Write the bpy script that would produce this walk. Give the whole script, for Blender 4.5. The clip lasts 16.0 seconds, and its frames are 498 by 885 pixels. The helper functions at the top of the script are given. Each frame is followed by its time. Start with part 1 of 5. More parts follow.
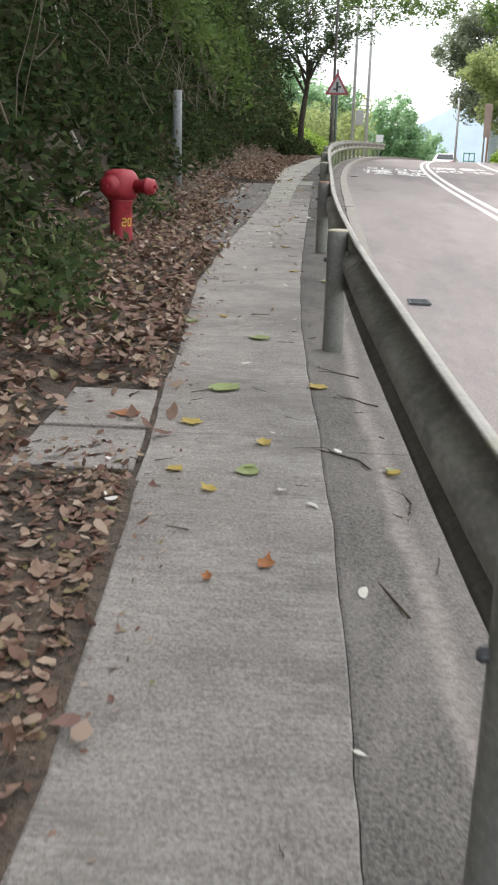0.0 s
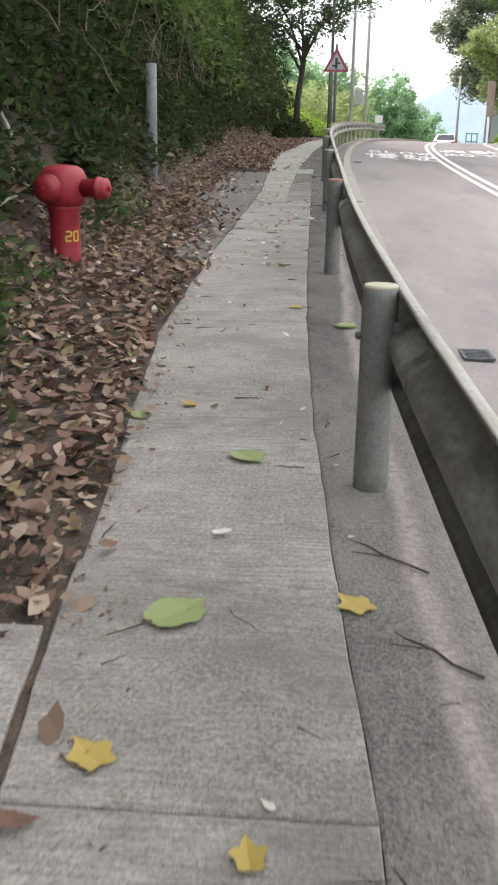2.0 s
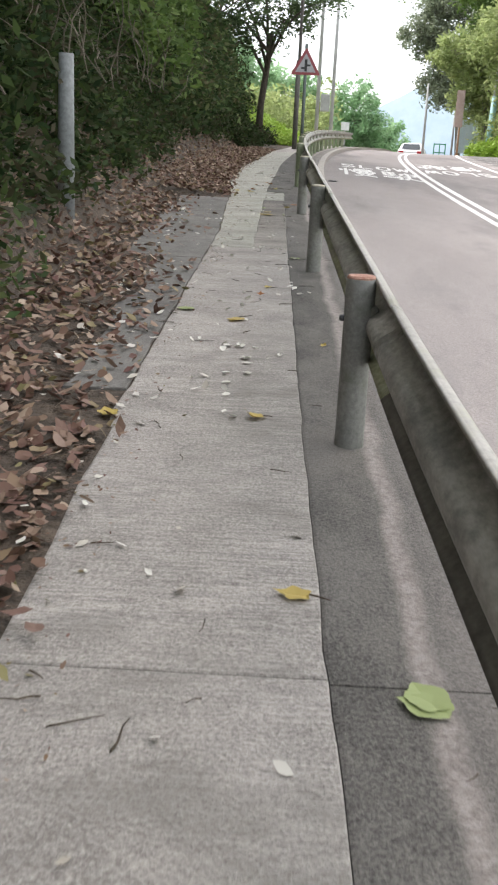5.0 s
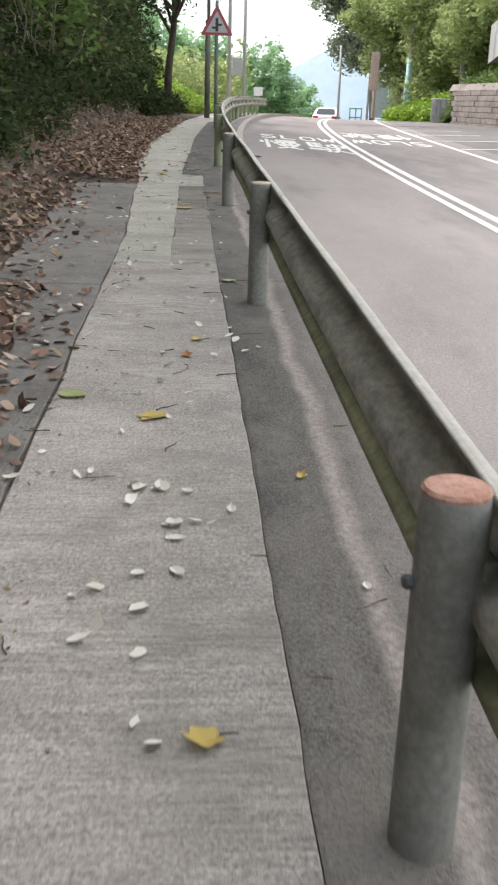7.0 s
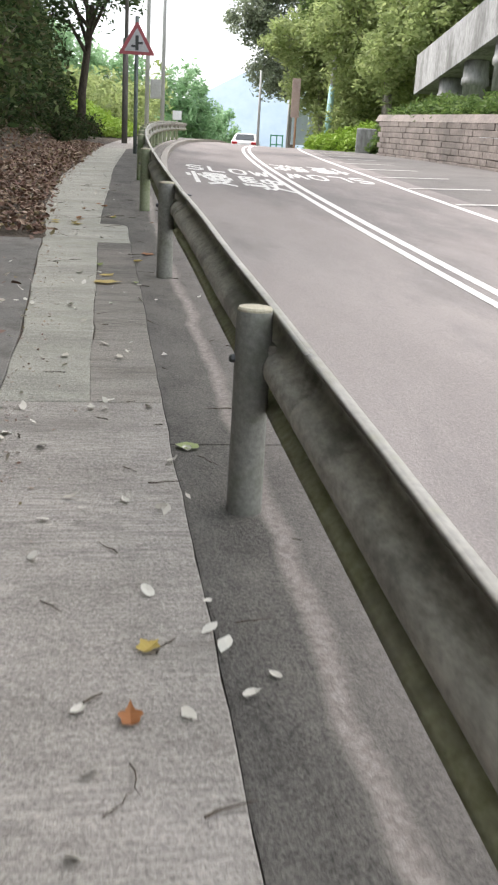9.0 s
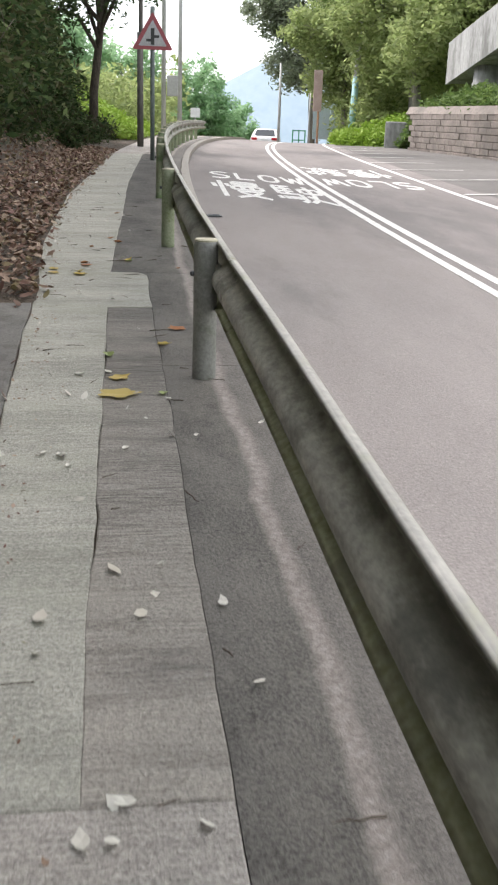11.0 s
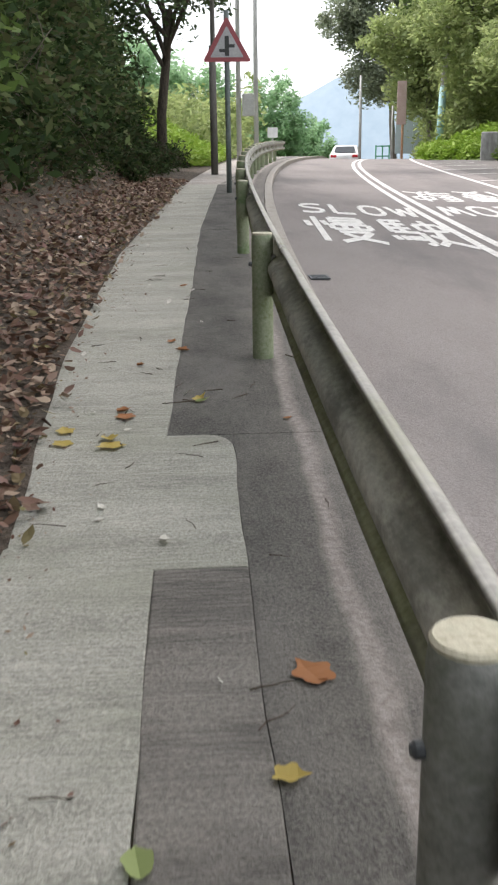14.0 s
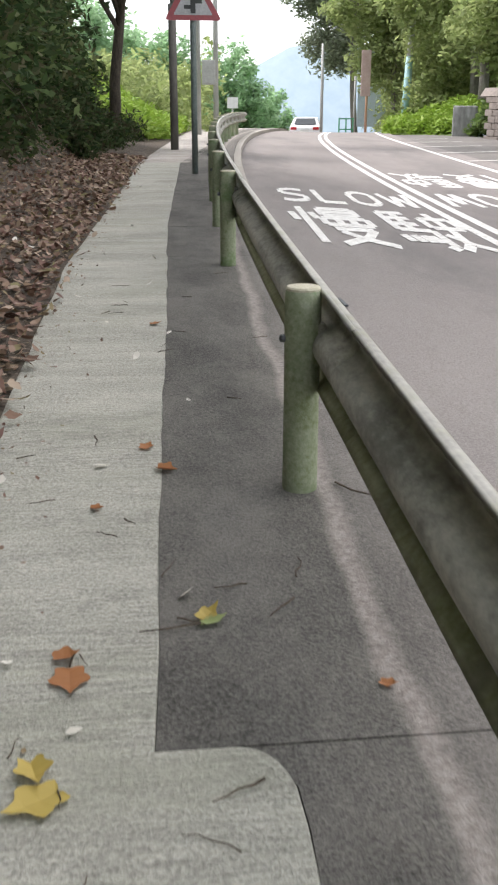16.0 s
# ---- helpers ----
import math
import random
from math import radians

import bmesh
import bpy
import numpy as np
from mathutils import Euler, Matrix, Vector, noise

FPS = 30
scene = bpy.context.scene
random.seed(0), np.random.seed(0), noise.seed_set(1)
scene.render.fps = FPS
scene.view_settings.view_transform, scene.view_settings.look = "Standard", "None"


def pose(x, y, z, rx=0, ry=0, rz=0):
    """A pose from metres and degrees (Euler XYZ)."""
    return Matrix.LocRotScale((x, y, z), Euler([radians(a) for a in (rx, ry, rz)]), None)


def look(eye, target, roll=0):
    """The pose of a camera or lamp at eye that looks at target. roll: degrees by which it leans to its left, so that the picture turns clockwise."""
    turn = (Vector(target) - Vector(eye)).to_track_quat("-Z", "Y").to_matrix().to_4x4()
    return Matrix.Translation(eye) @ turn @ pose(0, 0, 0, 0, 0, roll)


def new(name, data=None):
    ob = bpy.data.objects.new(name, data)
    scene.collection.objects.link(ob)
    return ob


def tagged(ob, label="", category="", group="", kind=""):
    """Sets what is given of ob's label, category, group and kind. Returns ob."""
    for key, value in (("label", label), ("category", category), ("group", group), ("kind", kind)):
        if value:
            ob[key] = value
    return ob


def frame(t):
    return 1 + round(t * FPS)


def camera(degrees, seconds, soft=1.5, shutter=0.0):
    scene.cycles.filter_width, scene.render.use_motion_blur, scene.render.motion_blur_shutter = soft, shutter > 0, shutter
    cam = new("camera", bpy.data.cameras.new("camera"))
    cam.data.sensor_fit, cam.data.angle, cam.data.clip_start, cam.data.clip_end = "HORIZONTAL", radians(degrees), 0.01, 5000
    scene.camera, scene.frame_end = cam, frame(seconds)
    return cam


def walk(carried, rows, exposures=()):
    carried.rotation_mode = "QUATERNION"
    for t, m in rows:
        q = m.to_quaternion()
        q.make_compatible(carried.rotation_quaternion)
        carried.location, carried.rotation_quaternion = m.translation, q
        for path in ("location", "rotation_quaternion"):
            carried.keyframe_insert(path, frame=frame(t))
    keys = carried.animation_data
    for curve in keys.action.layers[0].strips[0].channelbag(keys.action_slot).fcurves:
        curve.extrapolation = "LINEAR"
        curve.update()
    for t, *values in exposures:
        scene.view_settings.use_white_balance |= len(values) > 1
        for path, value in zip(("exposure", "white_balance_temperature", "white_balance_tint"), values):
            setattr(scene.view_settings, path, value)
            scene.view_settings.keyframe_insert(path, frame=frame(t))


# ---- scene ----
cam = camera(29.5, 16.0, soft=2.2, shutter=0.25)
PATH = [
    (0, (-0.057, -1.259, 1.174), (-0.186, 0.657, 0.615), 1.4),
    (0.5, (-0.138, -0.707, 1.229), (-0.268, 1.206, 0.66), 1.3),
    (1, (-0.118, -0.073, 1.234), (-0.245, 1.838, 0.658), 1.1),
    (1.5, (-0.109, 0.482, 1.23), (-0.244, 2.388, 0.642), 0.5),
    (2, (-0.168, 1.044, 1.255), (-0.29, 2.95, 0.662), 0.9),
    (2.5, (-0.146, 1.556, 1.318), (-0.246, 3.467, 0.734), 1.2),
    (3, (-0.216, 2.141, 1.332), (-0.291, 4.053, 0.751), 2.1),
    (3.5, (-0.231, 2.746, 1.362), (-0.303, 4.662, 0.795), 1.8),
    (4, (-0.322, 3.348, 1.414), (-0.379, 5.268, 0.856), 2.5),
    (6.5, (-0.408, 6.054, 1.549), (-0.347, 7.946, 0.902), 1.2),
    (7, (-0.447, 6.686, 1.578), (-0.307, 8.574, 0.933), 1.7),
    (7.5, (-0.497, 7.31, 1.628), (-0.27, 9.182, 0.972), 2.5),
    (8, (-0.518, 7.929, 1.669), (-0.231, 9.791, 0.997), 2.3),
    (8.5, (-0.472, 8.561, 1.684), (-0.157, 10.421, 1.021), 3.2),
    (9, (-0.507, 9.169, 1.726), (-0.187, 11.051, 1.129), 3.3),
    (11.3, (-0.449, 11.877, 1.922), (-0.19, 13.763, 1.308), 1.4),
    (11.5, (-0.453, 12.108, 1.928), (-0.205, 13.996, 1.315), 1.2),
    (12, (-0.433, 12.748, 1.952), (-0.199, 14.635, 1.331), 1.9),
    (12.5, (-0.458, 13.333, 1.953), (-0.284, 15.228, 1.337), 0.9),
    (13, (-0.426, 13.866, 1.993), (-0.306, 15.766, 1.382), 0.8),
    (13.5, (-0.379, 14.426, 1.983), (-0.271, 16.334, 1.392), 0.1),
    (14, (-0.363, 14.971, 2.029), (-0.253, 16.882, 1.448), -0.8),
    (14.5, (-0.313, 15.51, 2.046), (-0.177, 17.413, 1.448), -1.2),
    (15, (-0.34, 16.182, 2.047), (-0.173, 18.073, 1.419), -0.5),
    (15.5, (-0.409, 16.674, 2.066), (-0.22, 18.559, 1.425), -0.4),
    (16, (-0.475, 17.125, 2.114), (-0.267, 19.009, 1.477), 0.1),
]
walk(cam, [(t, look(eye, target, roll)) for t, eye, target, roll in PATH],
     [(0, 1.34), (4, 1.4), (7.5, 1.33), (8, 1.4), (8.5, 1.56), (9, 1.38), (11.3, 1.3), (12.5, 1.25), (14, 1.18), (15.5, 1.24), (16, 1.32)])

# ---- light ----
world = bpy.data.worlds.new("overcast_sky")
scene.world = world
world.use_nodes = True
wn = world.node_tree
wbg = wn.nodes["Background"]
sky = wn.nodes.new("ShaderNodeTexSky")
sky.sky_type = "NISHITA"
sky.sun_disc = False
sky.sun_elevation, sky.sun_rotation = radians(55), radians(60)
sky.dust_density, sky.air_density = 4.0, 1.0
veil = wn.nodes.new("ShaderNodeMix")
veil.data_type = "RGBA"
veil.inputs[0].default_value = 0.75
veil.inputs[7].default_value = (7.1, 7.3, 7.6, 1)
wn.links.new(sky.outputs[0], veil.inputs[6])
wn.links.new(veil.outputs[2], wbg.inputs[0])
wbg.inputs[1].default_value = 0.12
sun = new("sun", bpy.data.lights.new("sun", "SUN"))
sun.data.energy, sun.data.angle, sun.data.color = 2.3, radians(28), (1, 0.928, 0.905)
sun.rotation_euler = (radians(35), 0, radians(60 - 180))


# ---- materials ----
def nodes_of(name):
    m = bpy.data.materials.new(name)
    m.use_nodes = True
    return m, m.node_tree, m.node_tree.nodes["Principled BSDF"]


def surface(name, dark, light, rough=0.85, big=1.5, fine=60.0, bump=0.3, stretch=(1, 1, 1), spot=None, spot_amount=0.5,
            spot_scale=3.0, metal=0.0, per_piece=0.0, step=0.01, spread=(0.36, 0.64), grain=0.0,
            along=None, broom=0.0):
    """Two scales of mottling, an optional stain colour and a fine relief, in world metres."""
    m, nt, b = nodes_of(name)
    N, L = nt.nodes.new, nt.links.new
    geo = N("ShaderNodeNewGeometry")
    mp = N("ShaderNodeMapping")
    mp.inputs["Scale"].default_value = stretch
    L(geo.outputs["Position"], mp.inputs[0])

    def noise_at(scale, detail):
        n = N("ShaderNodeTexNoise")
        n.inputs["Scale"].default_value, n.inputs["Detail"].default_value = scale, detail
        n.inputs["Roughness"].default_value = 0.72
        L(mp.outputs[0], n.inputs["Vector"])
        return n
    n1, n2 = noise_at(big, 6), noise_at(fine, 3)
    if grain:
        n2 = noise_at(grain, 3)
        L(geo.outputs["Position"], n2.inputs["Vector"])
    mix = N("ShaderNodeMath")
    mix.operation = "MULTIPLY_ADD"
    mix.inputs[1].default_value = 0.4 if grain else 0.5
    L(n1.outputs[0], mix.inputs[0])
    half = N("ShaderNodeMath")
    half.operation = "MULTIPLY"
    half.inputs[1].default_value = 0.6 if grain else 0.5
    L(n2.outputs[0], half.inputs[0])
    L(half.outputs[0], mix.inputs[2])
    ramp = N("ShaderNodeValToRGB")
    ramp.color_ramp.elements[0].position, ramp.color_ramp.elements[1].position = spread
    ramp.color_ramp.elements[0].color, ramp.color_ramp.elements[1].color = (*dark, 1), (*light, 1)
    L(mix.outputs[0], ramp.inputs[0])
    out = ramp.outputs[0]
    if spot:
        n3 = noise_at(spot_scale, 6)
        r3 = N("ShaderNodeValToRGB")
        r3.color_ramp.elements[0].position, r3.color_ramp.elements[1].position = 0.5, 0.62
        r3.color_ramp.elements[1].color = (spot_amount,) * 3 + (1,)
        L(n3.outputs[0], r3.inputs[0])
        mx = N("ShaderNodeMix")
        mx.data_type = "RGBA"
        mx.inputs[7].default_value = (*spot, 1)
        L(r3.outputs[0], mx.inputs[0])
        L(out, mx.inputs[6])
        out = mx.outputs[2]
    if per_piece:
        info = N("ShaderNodeObjectInfo")
        hsv = N("ShaderNodeHueSaturation")
        rg = N("ShaderNodeMapRange")
        rg.inputs[3].default_value, rg.inputs[4].default_value = 1 - per_piece, 1 + per_piece
        L(info.outputs["Random"], rg.inputs[0])
        L(rg.outputs[0], hsv.inputs["Value"])
        L(out, hsv.inputs["Color"])
        out = hsv.outputs[0]
    if along:
        # older and newer casts, painted shade: (y0, y1, value before y0, value after y1)
        xyz = N("ShaderNodeSeparateXYZ")
        L(geo.outputs["Position"], xyz.inputs[0])
        jag = N("ShaderNodeMath")
        jag.operation = "MULTIPLY_ADD"
        jag.inputs[1].default_value = 2.5
        L(n1.outputs[0], jag.inputs[0])
        L(xyz.outputs["Y"], jag.inputs[2])
        span = N("ShaderNodeMapRange")
        for i, v in enumerate((along[0] + 1.25, along[1] + 1.25, along[2], along[3])):
            span.inputs[i + 1].default_value = v
        L(jag.outputs[0], span.inputs[0])
        tone = N("ShaderNodeHueSaturation")
        L(span.outputs[0], tone.inputs["Value"])
        L(out, tone.inputs["Color"])
        out = tone.outputs[0]
    height = n2.outputs[0]
    if broom:
        # lines of a stiff broom drawn across the wet concrete
        drawn = N("ShaderNodeMapping")
        drawn.inputs["Scale"].default_value = (8, 88, 8)
        L(geo.outputs["Position"], drawn.inputs[0])
        lines = N("ShaderNodeTexNoise")
        lines.inputs["Scale"].default_value, lines.inputs["Detail"].default_value = 1.0, 3
        L(drawn.outputs[0], lines.inputs["Vector"])
        where = noise_at(1.1, 2)
        amount = N("ShaderNodeMapRange")
        amount.inputs[1].default_value, amount.inputs[2].default_value, amount.inputs[4].default_value = 0.38, 0.62, broom
        L(where.outputs[0], amount.inputs[0])
        shade = N("ShaderNodeMapRange")
        shade.inputs[1].default_value, shade.inputs[2].default_value = 0.36, 0.6
        shade.inputs[3].default_value, shade.inputs[4].default_value = 0.35, 1.12
        L(lines.outputs[0], shade.inputs[0])
        groove = N("ShaderNodeMix")
        groove.data_type, groove.blend_type = "RGBA", "MULTIPLY"
        L(amount.outputs[0], groove.inputs[0])
        L(out, groove.inputs[6])
        L(shade.outputs[0], groove.inputs[7])
        out = groove.outputs[2]
        both = N("ShaderNodeMath")
        both.operation = "ADD"
        L(n2.outputs[0], both.inputs[0])
        L(lines.outputs[0], both.inputs[1])
        height = both.outputs[0]
    L(out, b.inputs["Base Color"])
    bp = N("ShaderNodeBump")
    bp.inputs["Strength"].default_value, bp.inputs["Distance"].default_value = bump, step
    L(height, bp.inputs["Height"])
    L(bp.outputs[0], b.inputs["Normal"])
    b.inputs["Roughness"].default_value, b.inputs["Metallic"].default_value = rough, metal
    return m


def leafage(name, colours, rough=0.6, through_light=0.35, gloss=0.3):
    """Leaves: each island its own colour out of a ramp, a little light passing through."""
    m, nt, b = nodes_of(name)
    N, L = nt.nodes.new, nt.links.new
    geo = N("ShaderNodeNewGeometry")
    ramp = N("ShaderNodeValToRGB")
    ramp.color_ramp.interpolation = "LINEAR"
    els = ramp.color_ramp.elements
    while len(els) < len(colours):
        els.new(0.5)
    for i, c in enumerate(colours):
        els[i].position = i / (len(colours) - 1)
        els[i].color = (*c, 1)
    L(geo.outputs["Random Per Island"], ramp.inputs[0])
    L(ramp.outputs[0], b.inputs["Base Color"])
    b.inputs["Roughness"].default_value = rough
    b.inputs["Specular IOR Level"].default_value = gloss
    if through_light:
        tr = N("ShaderNodeBsdfTranslucent")
        L(ramp.outputs[0], tr.inputs[0])
        ms = N("ShaderNodeMixShader")
        ms.inputs[0].default_value = through_light
        L(b.outputs[0], ms.inputs[1])
        L(tr.outputs[0], ms.inputs[2])
        L(ms.outputs[0], nt.nodes["Material Output"].inputs[0])
    return m


# along darkens the near end: the bank canopy's shade put into the colour
M_PATH = surface("footway_concrete", (0.2, 0.182, 0.165), (0.455, 0.42, 0.385), 0.9, 2.2, 38, 0.8, spread=(0.39, 0.61), grain=95.0, stretch=(0.75, 1.3, 1), spot=(0.2, 0.185, 0.165), spot_amount=0.6, spot_scale=1.6, per_piece=0.05, along=(0.5, 5.0, 0.84, 1.08), broom=0.4)
M_NEW = surface("new_pale_concrete", (0.25, 0.242, 0.208), (0.51, 0.495, 0.435), 0.9, 2.0, 38, 0.8, spread=(0.39, 0.61), grain=95.0, stretch=(0.5, 1.7, 1), spot=(0.3, 0.3, 0.24), spot_amount=0.5, spot_scale=1.2, per_piece=0.04, along=(12.6, 15.5, 0.88, 1.0), broom=0.38)
M_OLD = surface("old_dark_concrete", (0.15, 0.137, 0.122), (0.3, 0.275, 0.245), 0.9, 2.5, 36, 0.9, spread=(0.39, 0.61), grain=95.0, stretch=(0.35, 2, 1), spot=(0.12, 0.11, 0.1), spot_amount=0.6, spot_scale=2.0, per_piece=0.08, along=(12.8, 16.6, 1.5, 1.0), broom=0.7)
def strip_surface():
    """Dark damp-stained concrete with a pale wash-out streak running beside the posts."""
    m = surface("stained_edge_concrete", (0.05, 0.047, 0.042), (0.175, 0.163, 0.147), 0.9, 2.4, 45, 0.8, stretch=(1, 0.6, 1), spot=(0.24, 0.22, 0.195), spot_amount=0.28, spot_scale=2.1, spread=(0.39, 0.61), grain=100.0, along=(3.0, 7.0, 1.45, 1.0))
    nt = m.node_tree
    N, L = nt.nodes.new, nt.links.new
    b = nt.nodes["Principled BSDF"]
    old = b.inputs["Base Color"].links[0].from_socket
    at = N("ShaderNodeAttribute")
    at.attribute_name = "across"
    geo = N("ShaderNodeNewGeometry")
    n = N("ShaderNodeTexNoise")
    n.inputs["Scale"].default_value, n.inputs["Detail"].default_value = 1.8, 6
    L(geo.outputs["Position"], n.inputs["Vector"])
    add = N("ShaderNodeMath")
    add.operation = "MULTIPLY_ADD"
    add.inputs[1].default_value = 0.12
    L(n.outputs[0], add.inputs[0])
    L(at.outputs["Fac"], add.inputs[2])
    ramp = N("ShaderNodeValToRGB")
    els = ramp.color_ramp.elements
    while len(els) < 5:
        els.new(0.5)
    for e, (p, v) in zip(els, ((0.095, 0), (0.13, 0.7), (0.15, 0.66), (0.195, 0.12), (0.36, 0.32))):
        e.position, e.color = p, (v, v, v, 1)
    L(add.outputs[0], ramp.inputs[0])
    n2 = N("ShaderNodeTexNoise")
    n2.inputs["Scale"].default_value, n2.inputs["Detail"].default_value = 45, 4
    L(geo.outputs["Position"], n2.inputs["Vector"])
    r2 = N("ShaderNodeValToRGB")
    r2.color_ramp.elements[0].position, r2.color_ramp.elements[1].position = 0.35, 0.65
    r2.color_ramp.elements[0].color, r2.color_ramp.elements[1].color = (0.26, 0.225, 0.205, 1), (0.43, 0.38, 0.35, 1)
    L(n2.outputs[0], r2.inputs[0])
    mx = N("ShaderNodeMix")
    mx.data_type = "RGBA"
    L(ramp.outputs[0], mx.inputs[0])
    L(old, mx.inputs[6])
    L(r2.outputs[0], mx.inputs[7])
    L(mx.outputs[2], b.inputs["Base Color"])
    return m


M_STRIP = strip_surface()
M_PALE = surface("washed_pale_concrete", (0.28, 0.255, 0.225), (0.46, 0.42, 0.375), 0.9, 3, 70, 0.4, stretch=(1.4, 0.6, 1), spot=(0.2, 0.18, 0.16), spot_amount=0.5)
M_ROAD = surface("worn_asphalt", (0.2, 0.175, 0.166), (0.33, 0.295, 0.28), 0.9, 0.5, 60, 0.7, spread=(0.38, 0.62), grain=80.0, stretch=(1.2, 0.4, 1), spot=(0.16, 0.147, 0.142), spot_amount=0.6, spot_scale=0.35, along=(11.0, 25.0, 1.28, 0.8))
M_PAINT = surface("road_paint", (0.55, 0.53, 0.5), (0.8, 0.78, 0.75), 0.7, 6, 90, 0.3, spot=(0.35, 0.32, 0.3), spot_amount=0.6, spot_scale=14)
M_SOIL = surface("dark_soil", (0.03, 0.024, 0.016), (0.1, 0.075, 0.05), 0.95, 1.2, 18, 0.9, spot=(0.025, 0.04, 0.015), spot_amount=0.8, spot_scale=1.3, step=0.05)
M_MULCH = surface("leaf_mould", (0.035, 0.027, 0.02), (0.13, 0.098, 0.072), 0.95, 4, 28, 1.0, spot=(0.05, 0.04, 0.03), spot_amount=0.6, spot_scale=3, step=0.03, spread=(0.38, 0.62))
M_GRIT = surface("asphalt_patch", (0.11, 0.105, 0.097), (0.24, 0.227, 0.207), 0.95, 2, 80, 0.6, spot=(0.08, 0.07, 0.06), spot_amount=0.5, spot_scale=3)
M_LAYBY = surface("dark_lay_by_asphalt", (0.095, 0.088, 0.082), (0.18, 0.167, 0.157), 0.95, 0.6, 80, 0.6, spot=(0.2, 0.18, 0.165), spot_amount=0.4, spot_scale=0.5)
M_GRASSY = surface("grassy_ground", (0.05, 0.085, 0.018), (0.13, 0.19, 0.04), 0.95, 0.6, 14, 0.8, step=0.05)
# along darkens the near beams: their shaded side is put into the colour
M_STEEL = surface("weathered_galvanised_steel", (0.17, 0.163, 0.142), (0.36, 0.345, 0.3), 0.55, 2.5, 40, 0.15, metal=0.1, spot=(0.06, 0.058, 0.05), spot_amount=0.6, spot_scale=4, stretch=(1, 0.5, 1), along=(5.0, 12.0, 0.7, 1.3))
M_POST = surface("grey_painted_post", (0.14, 0.14, 0.125), (0.27, 0.267, 0.245), 0.6, 5, 60, 0.2, spot=(0.085, 0.095, 0.06), spot_amount=0.6, spot_scale=5, per_piece=0.1)
M_POSTG = surface("mossy_post", (0.16, 0.19, 0.09), (0.34, 0.36, 0.27), 0.75, 5, 60, 0.3, spot=(0.09, 0.16, 0.04), spot_amount=0.7, spot_scale=5)
M_CAP = surface("pale_post_cap", (0.4, 0.36, 0.26), (0.62, 0.58, 0.46), 0.8, 20, 90, 0.2, spot=(0.3, 0.3, 0.2), spot_amount=0.4, spot_scale=20)
M_RUST = surface("rusty_post_cap", (0.28, 0.12, 0.08), (0.5, 0.32, 0.25), 0.85, 20, 90, 0.3)
M_LIP = surface("worn_rail_lip", (0.3, 0.285, 0.255), (0.5, 0.475, 0.43), 0.6, 3, 40, 0.1, spot=(0.3, 0.3, 0.2), spot_amount=0.5, spot_scale=5)
# lower edge of the near beams, its shade put into a near-black colour
M_RAILSHADE = surface("shaded_rail_edge", (0.06, 0.058, 0.048), (0.14, 0.135, 0.11), 0.8, 3, 30, 0.3)
M_MOSS = surface("mossy_rail_edge", (0.2, 0.22, 0.11), (0.42, 0.43, 0.3), 0.8, 3, 30, 0.4, spot=(0.17, 0.165, 0.14), spot_amount=0.6, spot_scale=2)
M_RED = surface("hydrant_red", (0.22, 0.012, 0.022), (0.42, 0.03, 0.045), 0.5, 8, 40, 0.15, spot=(0.14, 0.012, 0.014), spot_amount=0.5, spot_scale=9)
M_YELLOW = surface("yellow_stencil", (0.6, 0.42, 0.05), (0.7, 0.5, 0.08), 0.6, 10, 60, 0.05)
M_IRON = surface("cast_iron", (0.05, 0.055, 0.06), (0.14, 0.145, 0.15), 0.6, 8, 60, 0.2, metal=0.5)
M_BARK = surface("dark_bark", (0.025, 0.02, 0.015), (0.1, 0.08, 0.06), 0.95, 4, 25, 0.9, stretch=(1, 1, 0.3), step=0.03)
M_BARK2 = surface("grey_bark", (0.12, 0.11, 0.095), (0.28, 0.26, 0.23), 0.95, 4, 25, 0.8, stretch=(1, 1, 0.3), step=0.03)
M_DULL = surface("dull_grey_pipe", (0.13, 0.14, 0.14), (0.26, 0.27, 0.27), 0.7, 3, 30, 0.1)
M_POLE = surface("grey_pole", (0.3, 0.3, 0.29), (0.46, 0.46, 0.45), 0.6, 3, 30, 0.1)
M_POLED = surface("dark_timber_pole", (0.07, 0.065, 0.06), (0.15, 0.14, 0.125), 0.9, 3, 30, 0.4, stretch=(1, 1, 0.2))
M_SIGNG = surface("grey_sign_pole", (0.08, 0.1, 0.095), (0.17, 0.2, 0.19), 0.6, 3, 30, 0.1)
M_SIGNR = surface("sign_red", (0.24, 0.05, 0.06), (0.36, 0.08, 0.09), 0.5, 8, 40, 0.05)
M_SIGNW = surface("sign_white", (0.6, 0.6, 0.6), (0.75, 0.75, 0.75), 0.5, 5, 40, 0.05)
M_SIGNF = surface("faded_sign_face", (0.32, 0.31, 0.32), (0.46, 0.45, 0.46), 0.5, 5, 40, 0.05)
M_BLACK = surface("sign_black", (0.02, 0.02, 0.02), (0.04, 0.04, 0.04), 0.5, 5, 40, 0.05)
M_STONE = surface("stained_wall_stone", (0.12, 0.1, 0.088), (0.28, 0.242, 0.215), 0.9, 0.8, 12, 0.5, spot=(0.13, 0.115, 0.1), spot_amount=0.6, spot_scale=0.6, per_piece=0.12)
M_CONC = surface("streaked_bare_concrete", (0.2, 0.2, 0.19), (0.46, 0.46, 0.45), 0.9, 0.7, 9, 0.3, stretch=(1, 1, 0.3), spot=(0.12, 0.12, 0.11), spot_amount=0.7, spot_scale=0.6)
M_PINK = surface("faded_pink_board", (0.35, 0.24, 0.22), (0.5, 0.38, 0.35), 0.8, 3, 30, 0.1)
